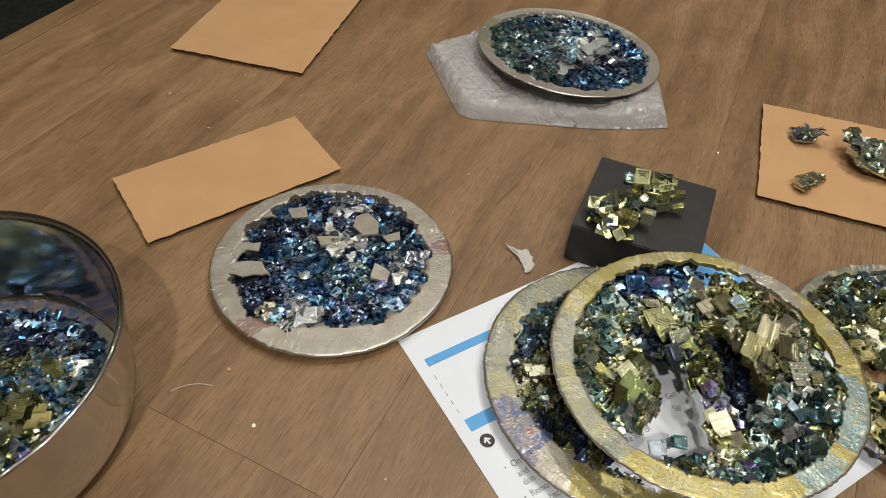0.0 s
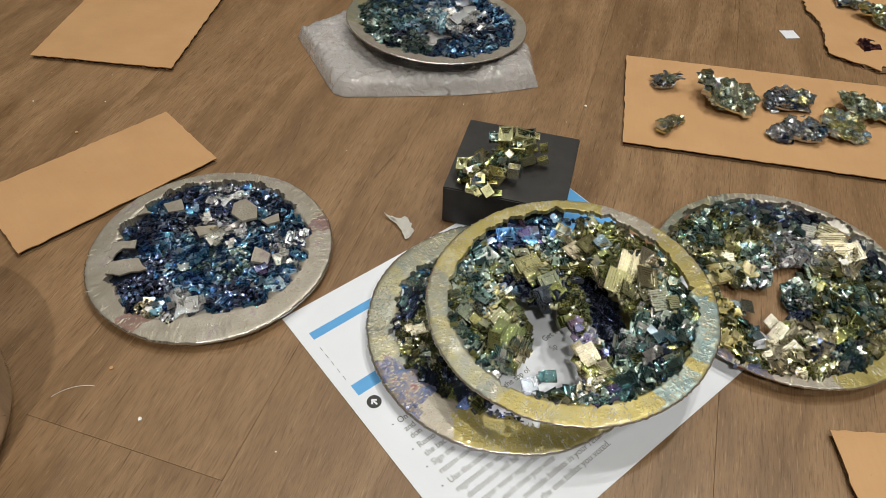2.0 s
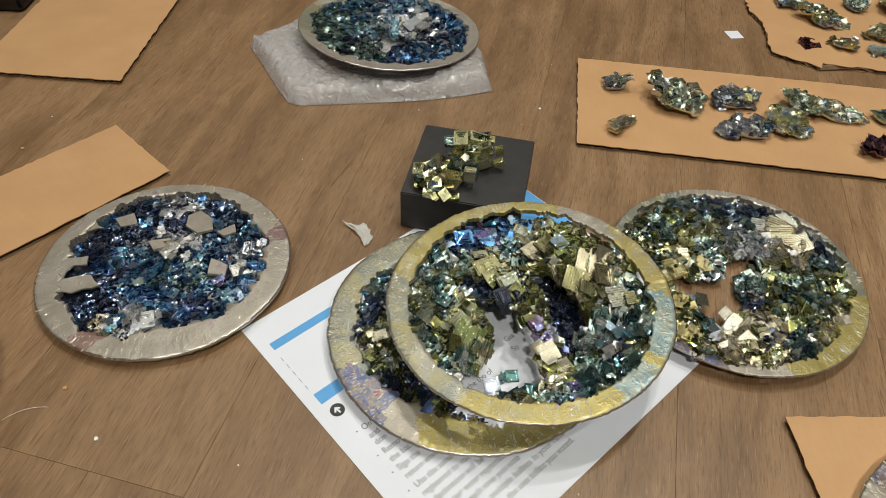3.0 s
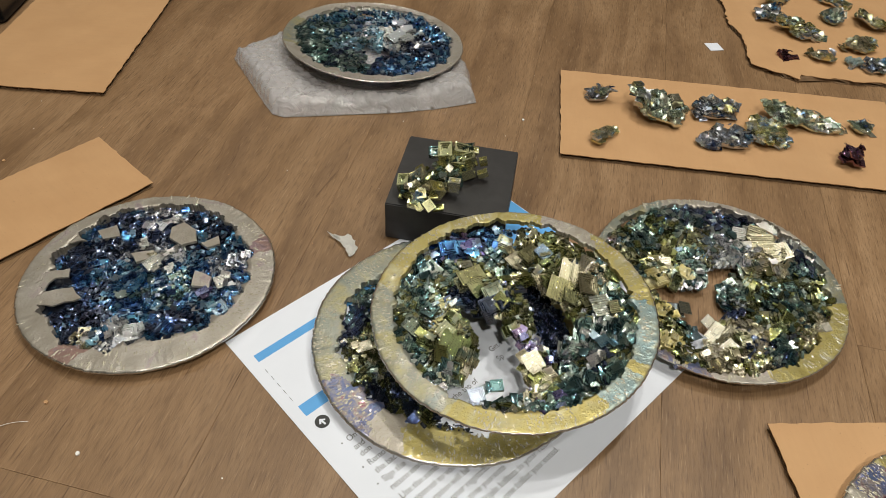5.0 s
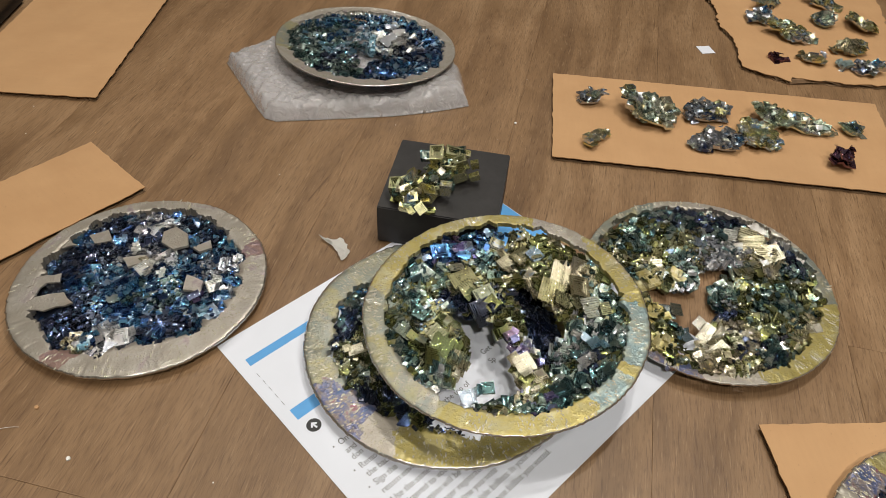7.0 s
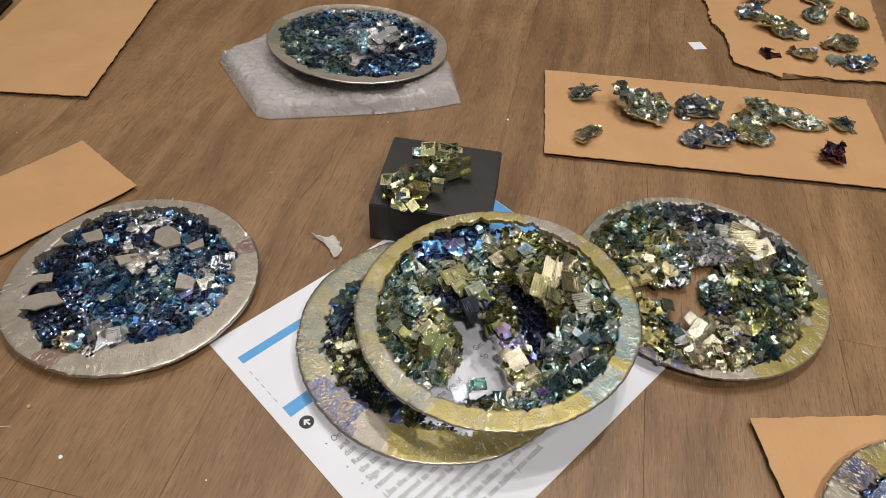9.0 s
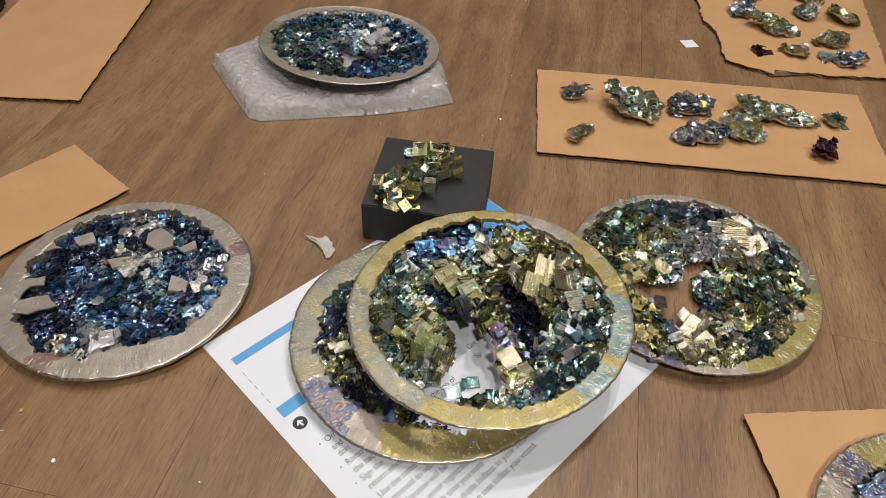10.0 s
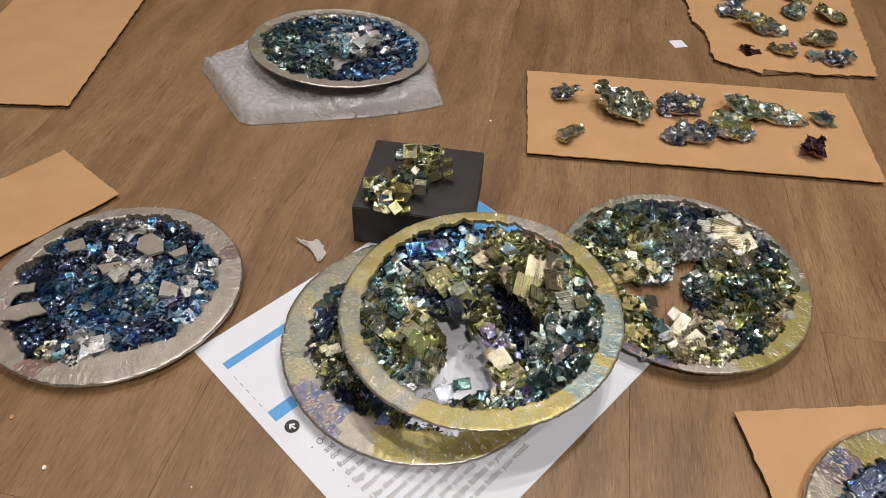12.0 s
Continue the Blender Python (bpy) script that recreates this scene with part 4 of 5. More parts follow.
# dish on bubble wrap
RB = 0.0778
inner_b = rounded(0.90, (270, 60, -0.07), (180, 50, -0.03))
b = plate(pose(0.1022, 0.3108, 0.0165, -2.6, 4.0, 0), RB, "silver-rimmed dish of blue and teal crystals on bubble wrap", [(0, 360, SILVER), (150, 190, PEWTER)], inner_b, 0.0040, 15, 0.002, 0.14, oval=(0.02, 168))
HOLE_B = [[(-0.11, -0.05), (0.04, -0.11), (0.17, -0.18), (0.14, -0.3), (0.0, -0.38), (-0.03, -0.55), (-0.14, -0.58), (-0.08, -0.28)]]
zone_b = by_seed([(-0.73, 0.29, TEAL, TEAL), (-0.5, 0.32, TEAL, BLUE), (-0.25, 0.6, BLUE, TEAL), (0.09, 0.57, BLUE, SKYFACE), (0.06, 0.12, SKYFACE, PALE), (0.25, 0.15, BRIGHT, SKYFACE), (0.41, 0.38, PALE, BLUE), (0.55, 0.52, BLUE, BLUE), (0.74, 0.1, BLUE, NIGHT), (0.37, -0.05, PALE, NIGHT), (0.57, -0.3, BLUE, NIGHT), (0.24, -0.49, BLUE, NIGHT), (-0.32, 0.01, TEAL, SKYFACE), (-0.29, -0.31, TEAL, NIGHT), (-0.59, -0.19, TEAL, TEAL)])
fill_crust(b, RB, inner_b, lambda u, v: -0.0005 + 0.0025 * (u * u + v * v), HOLE_B, zone_b, 25, big=60, sizes=(0.004, 0.009), tilt=0.26)
steps(b, [(0.021, 0.012, 0.003, 0.023, PALE, 9, 14, -12, 40, 0.5), (0.031, 0.028, 0.003, 0.016, PALE, 10, 18, -3, 10, 0.5), (0.026, 0.040, 0.003, 0.012, PALE, 9, 17, -5, 15, 0.5), (0.010, 0.022, 0.003, 0.010, PALE, 9, 16, -8, 25, 0.5), (-0.004, 0.036, 0.001, 0.009, PALE, 8, 20, 6, 10, 0.5), (0.004, -0.028, -0.002, 0.009, BLUE, 1, 10, 0, 20, 0.7)])
glint_beads(b, RB, inner_b, 0.0055, 240, 65, (0, 360), 0.8)

# plate at the near corner
RH = 0.0765
inner_h = rounded(0.80)
h = plate(pose(0.3610, -0.1820, 0.0046, 0, 0, 0), RH, "silver bismuth plate with blue and gold crystals lying on cardboard", [(0, 360, SILVER), (96, 112, GOLD), (112, 128, DUSK), (150, 172, GOLD)], inner_h, 0.006, 16)
zone_h = by_seed([(-0.2, 0.7, BLUE, NIGHT), (-0.55, 0.55, PALE, BLUE), (-0.6, 0.3, GOLD, CREAM), (0.2, 0.6, BLUE, TEAL), (-0.3, 0.4, NIGHT, BLUE), (0.0, 0.0, BLUE, NIGHT)])
fill_crust(h, RH, inner_h, lambda u, v: 0.0030, [], zone_h, 26, big=60)
steps(h, [(-0.020, 0.048, 0.0040, 0.020, NIGHT, 13, -6, -10, 12, 0.4), (-0.042, 0.026, 0.0045, 0.012, CREAM, 12, -8, 10, 40, 0.5), (-0.004, 0.036, 0.0040, 0.016, TEAL, 12, -10, 6, 20, 0.4), (-0.038, 0.006, 0.0045, 0.011, PALE, 1, -8, 8, 30, 0.5)])
glint_beads(h, RH, inner_h, 0.0060, 600, 67, (80, 200), 0.8)


# ---------------------------------------------------------------- steel pan
def turned(name, profile, mats, N=128):
    verts, faces = [], []
    for i in range(N):
        a = 2 * math.pi * i / N
        verts += [(r * math.cos(a), r * math.sin(a), z) for r, z in profile]
    K = len(profile)
    for i in range(N):
        j = (i + 1) % N
        for k in range(K - 1):
            faces.append((i * K + k, j * K + k, j * K + k + 1, i * K + k + 1))
    return mesh_of(name, verts, faces, mats, None, True)


pan = thing("steel_pan", pose(-0.2062, -0.0770, 0), "round stainless steel pan holding a blue and gold crystal crust", "pan")
lip = [(0.0872 + 0.0014 * math.sin(radians(k)), 0.0672 - 0.0016 * math.cos(radians(k))) for k in range(0, 181, 20)]
part_mesh("wall", turned("wall", [(0.0005, 0.0), (0.066, 0.0), (0.0725, 0.0012), (0.0768, 0.006), (0.0797, 0.014), (0.0835, 0.040), (0.0868, 0.0645)] + lip + [(0.0858, 0.0680), (0.0852, 0.0640), (0.0822, 0.040), (0.0783, 0.014), (0.0750, 0.006), (0.0005, 0.0035)], [STEEL]), pan)
part_mesh("crust_rim", ring_mesh("crust_rim", 0.0755, rounded(0.90), 0.004, [(0, 360, PEWTER), (60, 140, DUSK)], 17), pan, "", pose(0, 0, 0.0058))
zone_t = by_seed([(0.33, 0.3, CREAM, BLUE), (0.26, 0.15, OLIVE, BLUE), (0.29, 0.0, OLIVE, CREAM), (0.4, -0.12, OLIVE, BLUE), (0.12, 0.47, OLIVE, BLUE), (0.42, 0.46, BLUE, CREAM), (0.13, 0.62, BLUE, NIGHT), (0.61, 0.15, BLUE, PALE), (0.66, 0.53, BLUE, NIGHT), (0.33, 0.62, NIGHT, BLUE), (0.62, 0.32, TEAL, PALE), (0.5, 0.2, BLUE, TEAL), (0.4, 0.2, BLUE, OLIVE), (0.6, -0.2, TEAL, PALE), (-0.3, 0, BLUE, OLIVE)])
fill_crust(pan, 0.0755, rounded(0.90), lambda u, v: 0.0085, [], zone_t, 27, big=110, sizes=(0.004, 0.009))
steps(pan, [(0.0275, 0.030, 0.012, 0.013, OLIVE, 8, 4, 0, 30, 0.4), (0.0215, 0.0165, 0.012, 0.008, OLIVE, 8, 4, 0, 12, 0.5), (0.022, 0.004, 0.013, 0.015, OLIVE, 12, 4, -4, 10, 0.4), (0.036, 0.002, 0.012, 0.012, GOLD, 8, 2, 5, 20, 0.4), (0.020, -0.012, 0.012, 0.014, OLIVE, 13, 2, 5, 35, 0.4), (0.040, -0.022, 0.012, 0.010, VIOLET, 10, 4, 8, 30, 0.4)])


# ---------------------------------------------------------------- block with crystal
blk = new("display_block", prism("display_block", [(0, 0), (0.0755, 0), (0.0755, -0.0785), (0, -0.0785)], 0, 0.0305, [BLOCK], 0.0007))
blk.matrix_basis = pose(0.0963, 0.0815, 0.0008, 0, 0, 72)
tagged(blk, "matte black wooden display block with a crystal on top", "block")


def open_box(rnd, w, dpt, h, wall):
    """A hollow stepped crystal: four walls, a sunken floor and a step outside."""
    verts, faces = [], []
    for k, (a, z) in enumerate([(0.0006, 0), (0, h * 0.55), (0, h), (wall, h), (wall, h * 0.88), (wall * 1.8, h * 0.88), (wall * 1.8, h * 0.76), (wall * 2.6, h * 0.76), (wall * 2.6, h * 0.66)]):
        x, y = w / 2 - a, dpt / 2 - a
        verts += [(-x, -y, z), (x, -y, z), (x, y, z), (-x, y, z)]
        if k:
            for i in range(4):
                j = (i + 1) % 4
                faces.append((4 * k - 4 + i, 4 * k - 4 + j, 4 * k + j, 4 * k + i))
    e = len(verts) - 4
    faces += [(e, e + 1, e + 2, e + 3), (3, 2, 1, 0)]
    return verts, faces


cluster = thing("crystal_cluster", pose(0.1310, 0.0920, 0.0313, 0, 0, -2), "yellow-green stepped bismuth crystal cluster on a black block", "crystal")
rc = random.Random(8)
CUBES = [(-0.018, -0.004, 0.008, 14, 13), (-0.024, 0.002, 0.006, 9, 13), (-0.008, 0.002, 0.010, 12, 15), (-0.012, -0.012, 0.006, 12, 10), (-0.002, -0.010, 0.006, 12, 12), (-0.018, -0.016, 0.003, 9, 9), (-0.006, -0.018, 0.003, 8, 9), (0.009, -0.013, 0.005, 10, 7), (0.002, 0.006, 0.005, 10, 12), (0.006, 0.022, 0.012, 12, 14), (0.016, 0.028, 0.010, 13, 9), (0.026, 0.026, 0.009, 11, 9), (0.016, 0.016, 0.008, 14, 14), (0.027, 0.014, 0.009, 11, 8), (0.024, 0.006, 0.004, 14, 8), (0.004, 0.014, 0.004, 9, 9), (-0.014, 0.008, 0.004, 10, 10), (0.012, 0.008, 0.002, 12, 12)]
for x, y, z, w, dp in CUBES:
    cx, cy = (-0.010, -0.006) if x < 0.0045 and y < 0.012 else (0.017, 0.018)
    x, y = cx + (x - cx) * 0.80, cy + (y - cy) * 0.80
    z += 0.003 if cx > 0 else 0.0
    tx, ty, tz = rc.gauss(14, 15), rc.gauss(-8, 15), rc.gauss(-4, 9)
    for k, off in ((0.78, 0.0), (0.50, 0.72), (0.40, 0.66)):
        a = rc.choice((0, 90, 180, 270)) + rc.gauss(tz, 6)
        me = mesh_of("crystal", *open_box(rc, w / 1000, dp / 1000, rc.uniform(0.008, 0.012), rc.uniform(0.0011, 0.0015)), [rc.choice((CLUSTER, CLUSTER, CLUSTER, CLUSTER, TEAL))])
        part_mesh("crystal", me, cluster, m=pose(x + off * w / 1000 * math.cos(radians(a)), y + off * w / 1000 * math.sin(radians(a)), max(0.0, z - 0.003), tx + rc.gauss(0, 5), ty + rc.gauss(0, 5), tz + rc.gauss(0, 4)) @ Matrix.Diagonal((k, k, k, 1)))
foot = Crust(MIX)
for _ in range(150):
    x, y = rc.choice(((-0.012, -0.006), (0.016, 0.016), (0.002, 0.006)))
    s = rc.uniform(0.0015, 0.0035)
    foot.grow(rc.randrange(8), pose(x + rc.gauss(0, 0.0050), y + rc.gauss(0, 0.0050), rc.uniform(0.0, 0.012), rc.gauss(0, 25), rc.gauss(0, 25), rc.uniform(0, 90)) @ Matrix.Diagonal((s, s, s, 1)), rc.choice((OLIVE, CREAM, OLIVE, TEAL)))
part_mesh("crystal_crust", foot.mesh("crystal_crust"), cluster, kind="stuff")


# ---------------------------------------------------------------- loose fragments
def fragment(x, y, z, lx, ly, h, turn, mats, seed, label, curl=0.0):
    """A broken piece of crust: a warped flake with crystals on it."""
    rnd = random.Random(seed)
    mats = [{TEAL: SAGE, OLIVE: CLUSTER, KHAKI: CLUSTER}.get(m, m) for m in mats]
    ob = thing("crystal_fragment", pose(x, y, z, 0, 0, turn), label, "crystal fragment", "loose crystal fragments")
    N, K = 22, 4
    corner = [rnd.uniform(0.50, 1.5) for _ in range(6)]
    rad = []
    for i in range(N):
        k = 6 * i / N
        lo, hi = corner[int(k) % 6], corner[(int(k) + 1) % 6]
        rad.append(lo + (hi - lo) * (k - int(k)) + rnd.uniform(-0.05, 0.05))
    slope = rnd.uniform(-0.3, 0.3)

    def rise(u, v):
        return h * (0.42 + slope * u + curl * u * u * (u < 0) + 0.45 * noise.noise(Vector((u * 1.8, v * 1.8, seed))))
    verts, faces = [], []
    for side in (0, 1):
        verts.append((0, 0, max(0.0002, rise(0, 0) * 0.8 - 0.0010) + side * 0.0017))
        for k in range(1, K + 1):
            for i in range(N):
                a = 2 * math.pi * i / N
                u, v = rad[i] * k / K * math.cos(a), rad[i] * k / K * math.sin(a)
                verts.append((u * lx / 2 * 0.84, v * ly / 2 * 0.84, max(0.0002, rise(u, v) * 0.8 - 0.0010) + side * 0.0017))
    half = 1 + K * N
    for side in (0, 1):
        o = side * half
        for i in range(N):
            j = (i + 1) % N
            tri = (o, o + 1 + i, o + 1 + j)
            faces.append(tri if side else tri[::-1])
            for k in range(K - 1):
                p = o + 1 + k * N
                q = (p + i, p + N + i, p + N + j, p + j)
                faces.append(q if side else q[::-1])
    for i in range(N):
        j = (i + 1) % N
        p = 1 + (K - 1) * N
        faces.append((p + i, p + j, half + p + j, half + p + i))
    part_mesh("flake", mesh_of("flake", verts, faces, [mats[0]]), ob)
    crust = Crust(MIX)

    def covered(x, y):
        u, v = x / lx * 2, y / ly * 2
        return math.hypot(u, v) < 0.90 * rad[int((math.atan2(v, u) % 6.2832) / 6.2832 * N) % N]
    grow_sheet(crust, covered, lambda x, y: max(0.001, rise(x / lx * 2, y / ly * 2)) + 0.0008, lambda x, y, q: mats[0] if q.random() < 0.55 else q.choice(mats), seed, max(lx, ly) * 0.75, 0.0060, 0.06, 0.0008)
    grow_druse(crust, covered, lambda x, y: max(0.001, rise(x / lx * 2, y / ly * 2)) + 0.0012, lambda x, y, q: mats[0] if q.random() < 0.5 else q.choice(mats), seed + 3, max(lx, ly) * 0.75, 0.0032, (0.0060, 0.0105), 0.09, 0.012, 0.02, True)
    part_mesh("crystal_crust", crust.mesh("crystal_crust"), ob, kind="stuff")
    for _ in range(5):
        a, r = rnd.uniform(0, 6.283), math.sqrt(rnd.random()) * 0.6
        u, v = r * math.cos(a), r * math.sin(a)
        single(ob, u * lx / 2, v * ly / 2, max(0.0015, rise(u, v)) + 0.0002, rnd.uniform(0.004, 0.008) * min(1, lx / 0.025), rnd.choice(mats), rnd.choice((1, 4, 12, 14, 14)), rnd.gauss(4, 12), rnd.gauss(0, 12), 40 * seed, 0.6)
    return ob


T = 0.0043
fragment(0.2905, 0.2330, T, 0.026, 0.028, 0.015, 20, [PALE, BLUE, OLIVE, TEAL], 31, "small blue and gold crystal fragment on cardboard")
fragment(0.2800, 0.1800, T, 0.030, 0.012, 0.009, 42, [CREAM, OLIVE, KHAKI], 32, "narrow yellow crystal sliver on cardboard")
fragment(0.3290, 0.2080, T, 0.046, 0.036, 0.022, -8, [TEAL, PALE, KHAKI, CREAM], 33, "large curved green-gold crystal fragment on cardboard", 0.30)
fragment(0.3865, 0.2045, T, 0.040, 0.022, 0.014, 6, [PALE, BLUE, OLIVE, PALE], 34, "grey-blue jagged crystal fragment on cardboard")
fragment(0.3735, 0.1640, T, 0.040, 0.024, 0.010, 6, [PALE, TEAL, PALE, BLUE], 35, "oval blue-grey crystal fragment on cardboard")
fragment(0.4150, 0.1680, T, 0.032, 0.028, 0.012, -10, [KHAKI, CREAM, OLIVE, TEAL], 36, "golden olive crystal fragment on cardboard")
fragment(0.4540, 0.1850, T, 0.060, 0.024, 0.013, -28, [TEAL, KHAKI, PALE, CREAM], 37, "long dark green crystal fragment on cardboard")
fragment(0.4990, 0.1730, T, 0.020, 0.014, 0.009, 10, [TEAL, BLUE, PALE], 38, "tiny teal crystal fragment on cardboard")
fragment(0.4620, 0.1325, T, 0.019, 0.022, 0.019, 30, [WINE, VIOLET, WINE], 39, "purple crystal fragment standing on cardboard")
fragment(0.5100, 0.3740, T, 0.034, 0.026, 0.010, -12, [PALE, TEAL, BLUE], 40, "grey-teal crystal fragment on torn cardboard")
fragment(0.5300, 0.3360, T, 0.046, 0.030, 0.014, -30, [OLIVE, TEAL, PALE, OLIVE], 41, "dark olive crystal fragment on torn cardboard")
fragment(0.5740, 0.3620, T, 0.026, 0.028, 0.012, 10, [TEAL, PALE, BLUE], 42, "blue-grey crystal fragment on torn cardboard")
fragment(0.6090, 0.3520, T, 0.032, 0.034, 0.016, 5, [KHAKI, OLIVE, CREAM, TEAL], 43, "dark gold crystal fragment on torn cardboard")
fragment(0.5740, 0.3000, T, 0.044, 0.022, 0.012, 14, [CREAM, KHAKI, KHAKI], 44, "bright yellow crystal fragment on torn cardboard")
fragment(0.5220, 0.2850, T, 0.034, 0.020, 0.009, -50, [CREAM, PALE, OLIVE], 45, "pale gold crystal flake on torn cardboard")
fragment(0.4910, 0.2920, T, 0.014, 0.010, 0.004, -30, [WINE, WINE], 46, "tiny copper-red crystal chip on torn cardboard")
fragment(0.5660, 0.2650, T, 0.032, 0.022, 0.012, -10, [PALE, NIGHT, BLUE, TEAL], 47, "blue crystal fragment on torn cardboard")
fragment(0.5480, 0.2740, T, 0.010, 0.012, 0.009, 0, [PALE, SKY], 48, "tiny white-blue crystal bit on torn cardboard")
fragment(0.5380, 0.4050, T, 0.040, 0.024, 0.012, 20, [TEAL, OLIVE, BLUE], 49, "teal crystal fragment at the torn cardboard's far side")
fragment(0.5950, 0.4000, T, 0.034, 0.024, 0.012, -20, [OLIVE, TEAL, NIGHT], 50, "olive crystal fragment at the torn cardboard's far side")


# ---------------------------------------------------------------- bubble wrap
def nearest_edge(x, y, poly):
    best = (9.0, x, y)
    for (x0, y0), (x1, y1) in zip(poly, poly[1:] + poly[:1]):
        dx, dy = x1 - x0, y1 - y0
        k = max(0, min(1, ((x - x0) * dx + (y - y0) * dy) / (dx * dx + dy * dy)))
        best = min(best, (math.hypot(x - x0 - k * dx, y - y0 - k * dy), x0 + k * dx, y0 + k * dy))
    return best


def bubble_wrap():
    ob = thing("bubble_wrap", pose(0, 0, 0), "clear bubble wrap folded on the table under a dish", "bubble wrap")
    poly = [(-0.022, 0.319), (0.000, 0.340), (0.016, 0.350), (0.060, 0.385), (0.160, 0.370), (0.185, 0.290), (0.184, 0.238), (0.150, 0.2305), (0.118, 0.227), (0.060, 0.226), (0.024, 0.226), (0.015, 0.231), (0.009, 0.244)]
    step = 0.0014
    ids, verts, faces = {}, [], []
    nx, ny = int(0.22 / step), int(0.19 / step)
    for iy in range(ny):
        for ix in range(nx):
            x, y = -0.025 + ix * step, 0.210 + iy * step
            d, ex, ey = nearest_edge(x, y, poly)
            within = inside((x, y), poly)
            if not within and d > step * 1.42:
                continue
            if within:
                z = 0.0120 * (1 - math.exp(-d / 0.0035)) + 0.0040 * jag(x, y, 26, 3) * min(1, d / 0.01) + 0.0040 * abs(jag(x, y, 75, 4)) * min(1, d / 0.005)
                wx, wy = x + 0.004 * jag(x, y, 45, 11), y + 0.004 * jag(x, y, 45, 12)
                row = round(wy / 0.0062)
                bx, by = (wx + 0.0036 * (row % 2)) / 0.0072, wy / 0.0062
                q = 1 - ((bx - round(bx)) ** 2 * 6 + (by - round(by)) ** 2 * 6)
                z += 0.0017 * math.sqrt(max(0, q)) * min(1, d / 0.006) * max(0.0, 0.7 + 1.2 * jag(x, y, 40, 8))
                if math.hypot(x - 0.106, y - 0.312) < 0.072:
                    z = min(z, 0.0095)
            else:
                x, y, z = ex, ey, 0.0009
            ids[ix, iy] = len(verts)
            verts.append((x, y, max(0.0009, min(z, 0.0160))))
    for (ix, iy), k in ids.items():
        c = [ids.get((ix + 1, iy)), ids.get((ix + 1, iy + 1)), ids.get((ix, iy + 1))]
        if None not in c:
            faces.append((k, *c))
    part_mesh("bubble_layer", mesh_of("bubble_layer", verts, faces, [WRAP], None, True), ob, "puffed layer of small air bubbles")
    part_mesh("under_layer", prism("under_layer", poly, 0.0003, 0.0007, [WRAP]), ob)


bubble_wrap()


# ---------------------------------------------------------------- small things on the table
def scrap(name, m, outline, thick, mat, label, category):
    ob = new(name, prism(name, outline, 0.0002, thick, [mat]))
    ob.matrix_basis = m
    return tagged(ob, label, category)


scrap("paper_scrap", pose(0.432, 0.3205, 0, 0, 0, -4), [(-0.0075, 0.0065), (0.006, 0.0075), (0.0080, -0.006), (-0.0055, -0.0075)], 0.0006, PAPER, "small white paper scrap on the bare table", "paper scrap")


def tissue_scrap():
    bm = bmesh.new()
    N = 9
    grid = []
    for j in range(13):
        row = []
        f = j / 12
        for i in range(N):
            g = i / (N - 1) - 0.5
            w = 0.0150 * (1 - f) ** 0.7 + 0.0028
            x = g * w + 0.0045 * math.sin(3 * f) + 0.002 * jag(f, g, 6, 5)
            row.append(bm.verts.new((x + 0.012 * f, -0.022 * f + 0.0015 * jag(g, f, 5, 9), 0.0010 + 0.0045 * abs(jag(f * 1.3, g * 2.2, 3.2, 7)))))
        grid.append(row)
    for j in range(12):
        for i in range(N - 1):
            bm.faces.new((grid[j][i], grid[j][i + 1], grid[j + 1][i + 1], grid[j + 1][i]))
    bmesh.ops.solidify(bm, geom=list(bm.faces), thickness=0.0003)
    ob = new("tissue_scrap", bm_mesh("tissue_scrap", bm, [TISSUE], True))
    ob.matrix_basis = pose(0.0655, 0.0855, 0, 0, 0, -12) @ Matrix.Diagonal((0.85, 0.85, 1, 1))
    tagged(ob, "torn crumpled white tissue scrap lying on the table", "tissue")


tissue_scrap()

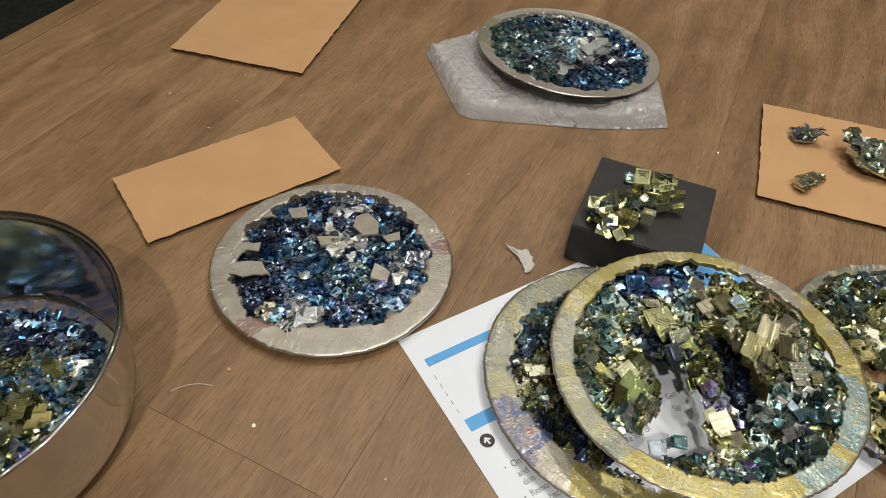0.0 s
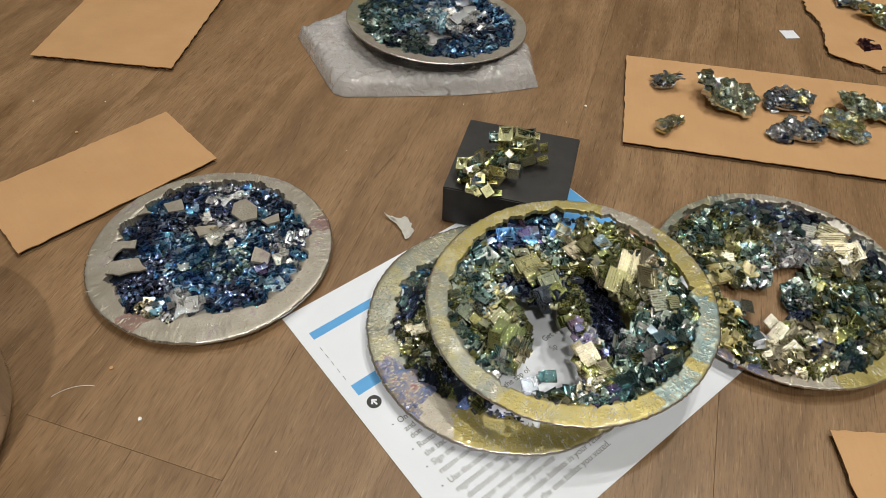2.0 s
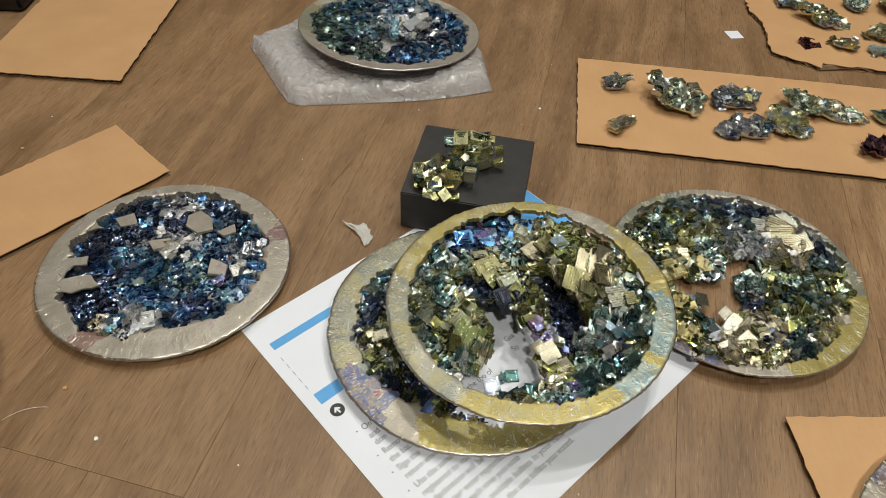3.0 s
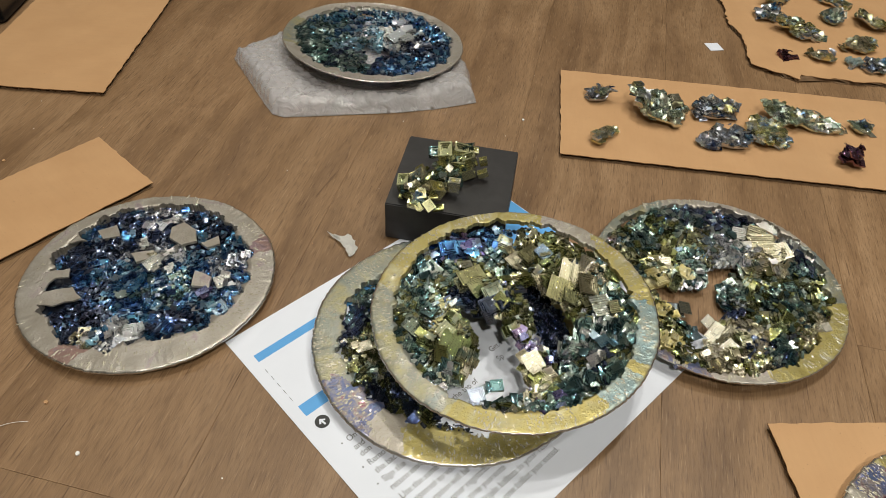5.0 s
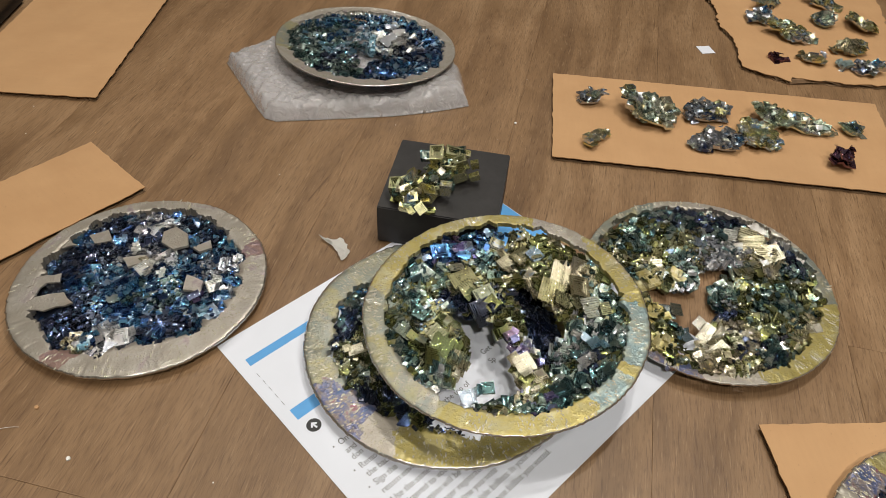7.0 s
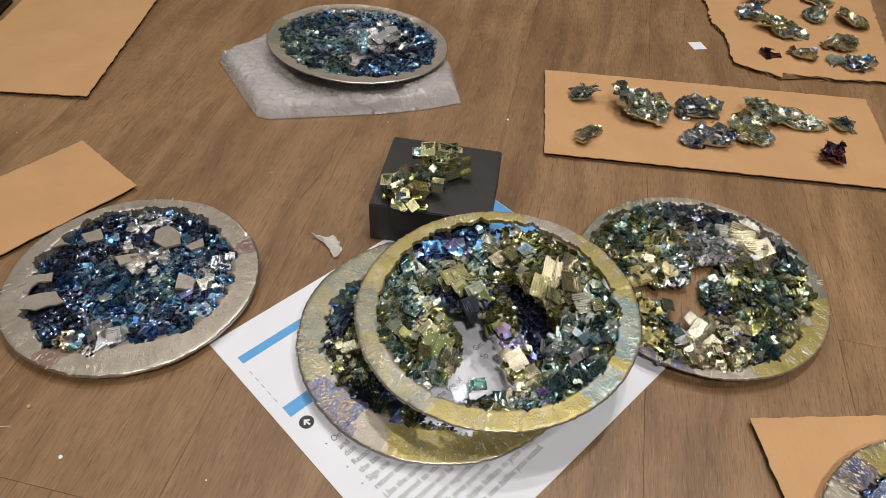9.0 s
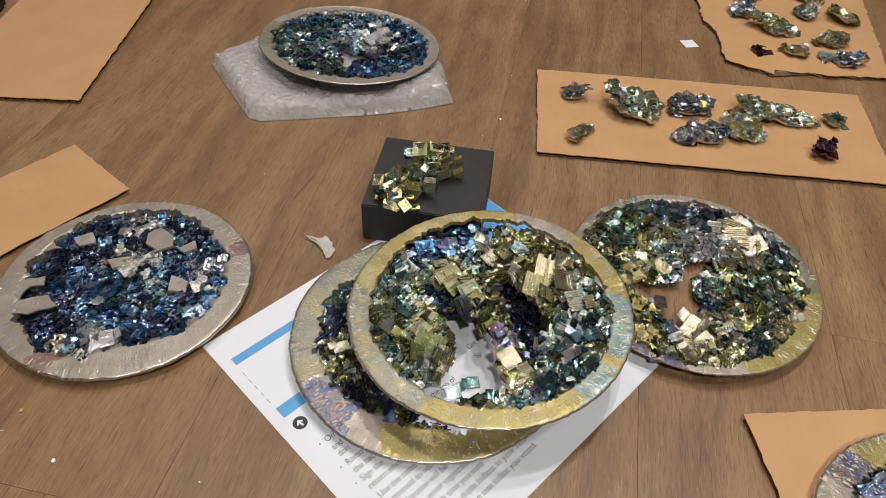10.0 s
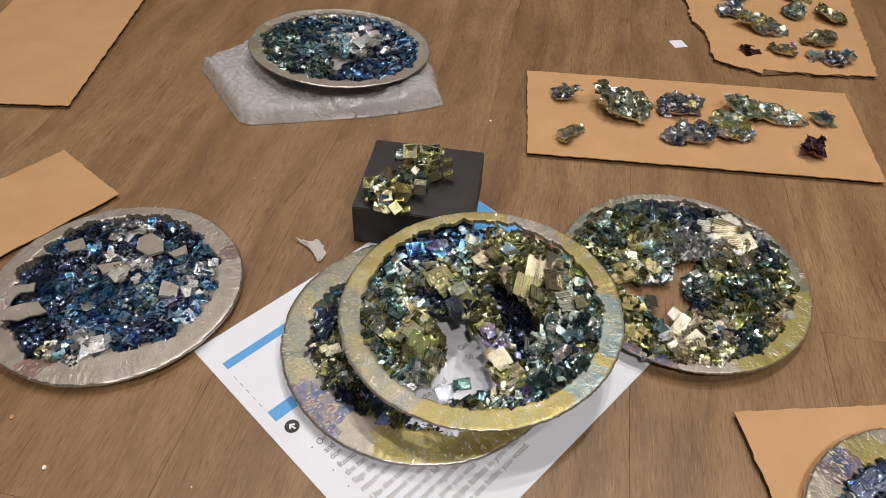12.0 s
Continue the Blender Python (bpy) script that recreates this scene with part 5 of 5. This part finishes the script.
rs = random.Random(12)
CRUMBS = [(-0.1743, 0.183), (0.2188, 0.2106), (-0.0678, -0.061), (-0.0912, -0.0288), (0.12, 0.215), (0.20, 0.19)]
for i in range(26):
    CRUMBS.append((rs.uniform(-0.25, 0.25), rs.uniform(-0.12, 0.30)))
for i, (x, y) in enumerate(CRUMBS):
    s = 0.0013 if i < 4 else rs.uniform(0.0003, 0.0007)
    pts = [(s * rs.uniform(0.7, 1.1) * math.cos(radians(k)), s * rs.uniform(0.7, 1.1) * math.sin(radians(k))) for k in range(0, 360, 60)]
    scrap("crumb", pose(x, y, 0), pts, s * 0.8, TISSUE if i % 3 else CARD, "tiny pale crumb lying on the table", "crumb")["group"] = "crumbs on the table"


def hair(points, label):
    cu = bpy.data.curves.new("fibre", "CURVE")
    cu.dimensions, cu.bevel_depth = "3D", 0.00012
    sp = cu.splines.new("NURBS")
    sp.points.add(len(points) - 1)
    for p, (x, y, z) in zip(sp.points, points):
        p.co = (x, y, z, 1)
    sp.use_endpoint_u = True
    cu.materials.append(TISSUE)
    ob = new("fibre", cu)
    bpy.context.view_layer.update()
    me = bpy.data.meshes.new_from_object(ob.evaluated_get(bpy.context.evaluated_depsgraph_get()))
    bpy.data.objects.remove(ob)
    tagged(new("fibre", me), label, "fibre")


hair([(-0.118, -0.046, 0.0004), (-0.112, -0.041, 0.0012), (-0.104, -0.039, 0.0010), (-0.097, -0.040, 0.0004)], "thin pale fibre lying on the table")

# black box behind the bare cardboard
box = thing("black_box", pose(-0.2630, 0.3930, 0, 0, 0, -8), "glossy black plastic box standing on the table", "box")
part_mesh("body", prism("body", [(0, 0), (0.030, 0), (0.030, 0.060), (0, 0.060)], 0.0, 0.045, [BLACK], 0.003), box)
# steel strip added in place of a bright highlight on the box
part_mesh("highlight_band", prism("highlight_band", [(0.004, -0.0008), (0.026, -0.0008), (0.026, 0.0004), (0.004, 0.0004)], 0.030, 0.034, [STEEL]), box)

# chair seat beside the table
chair = thing("chair", pose(-0.66, 0.46, -0.75, 0, 0, math.degrees(GRAIN)), "grey upholstered chair pushed up to the table", "chair")
part_mesh("seat", prism("seat", [(-0.22, -0.16), (0.22, -0.16), (0.22, 0.24), (-0.22, 0.24)], 0.40, 0.47, [DARK], 0.02), chair)
for x in (-0.19, 0.19):
    for y in (-0.13, 0.21):
        part_mesh("leg", prism("leg", [(x - 0.02, y - 0.02), (x + 0.02, y - 0.02), (x + 0.02, y + 0.02), (x - 0.02, y + 0.02)], 0.0, 0.41, [BLACK], 0.003), chair)
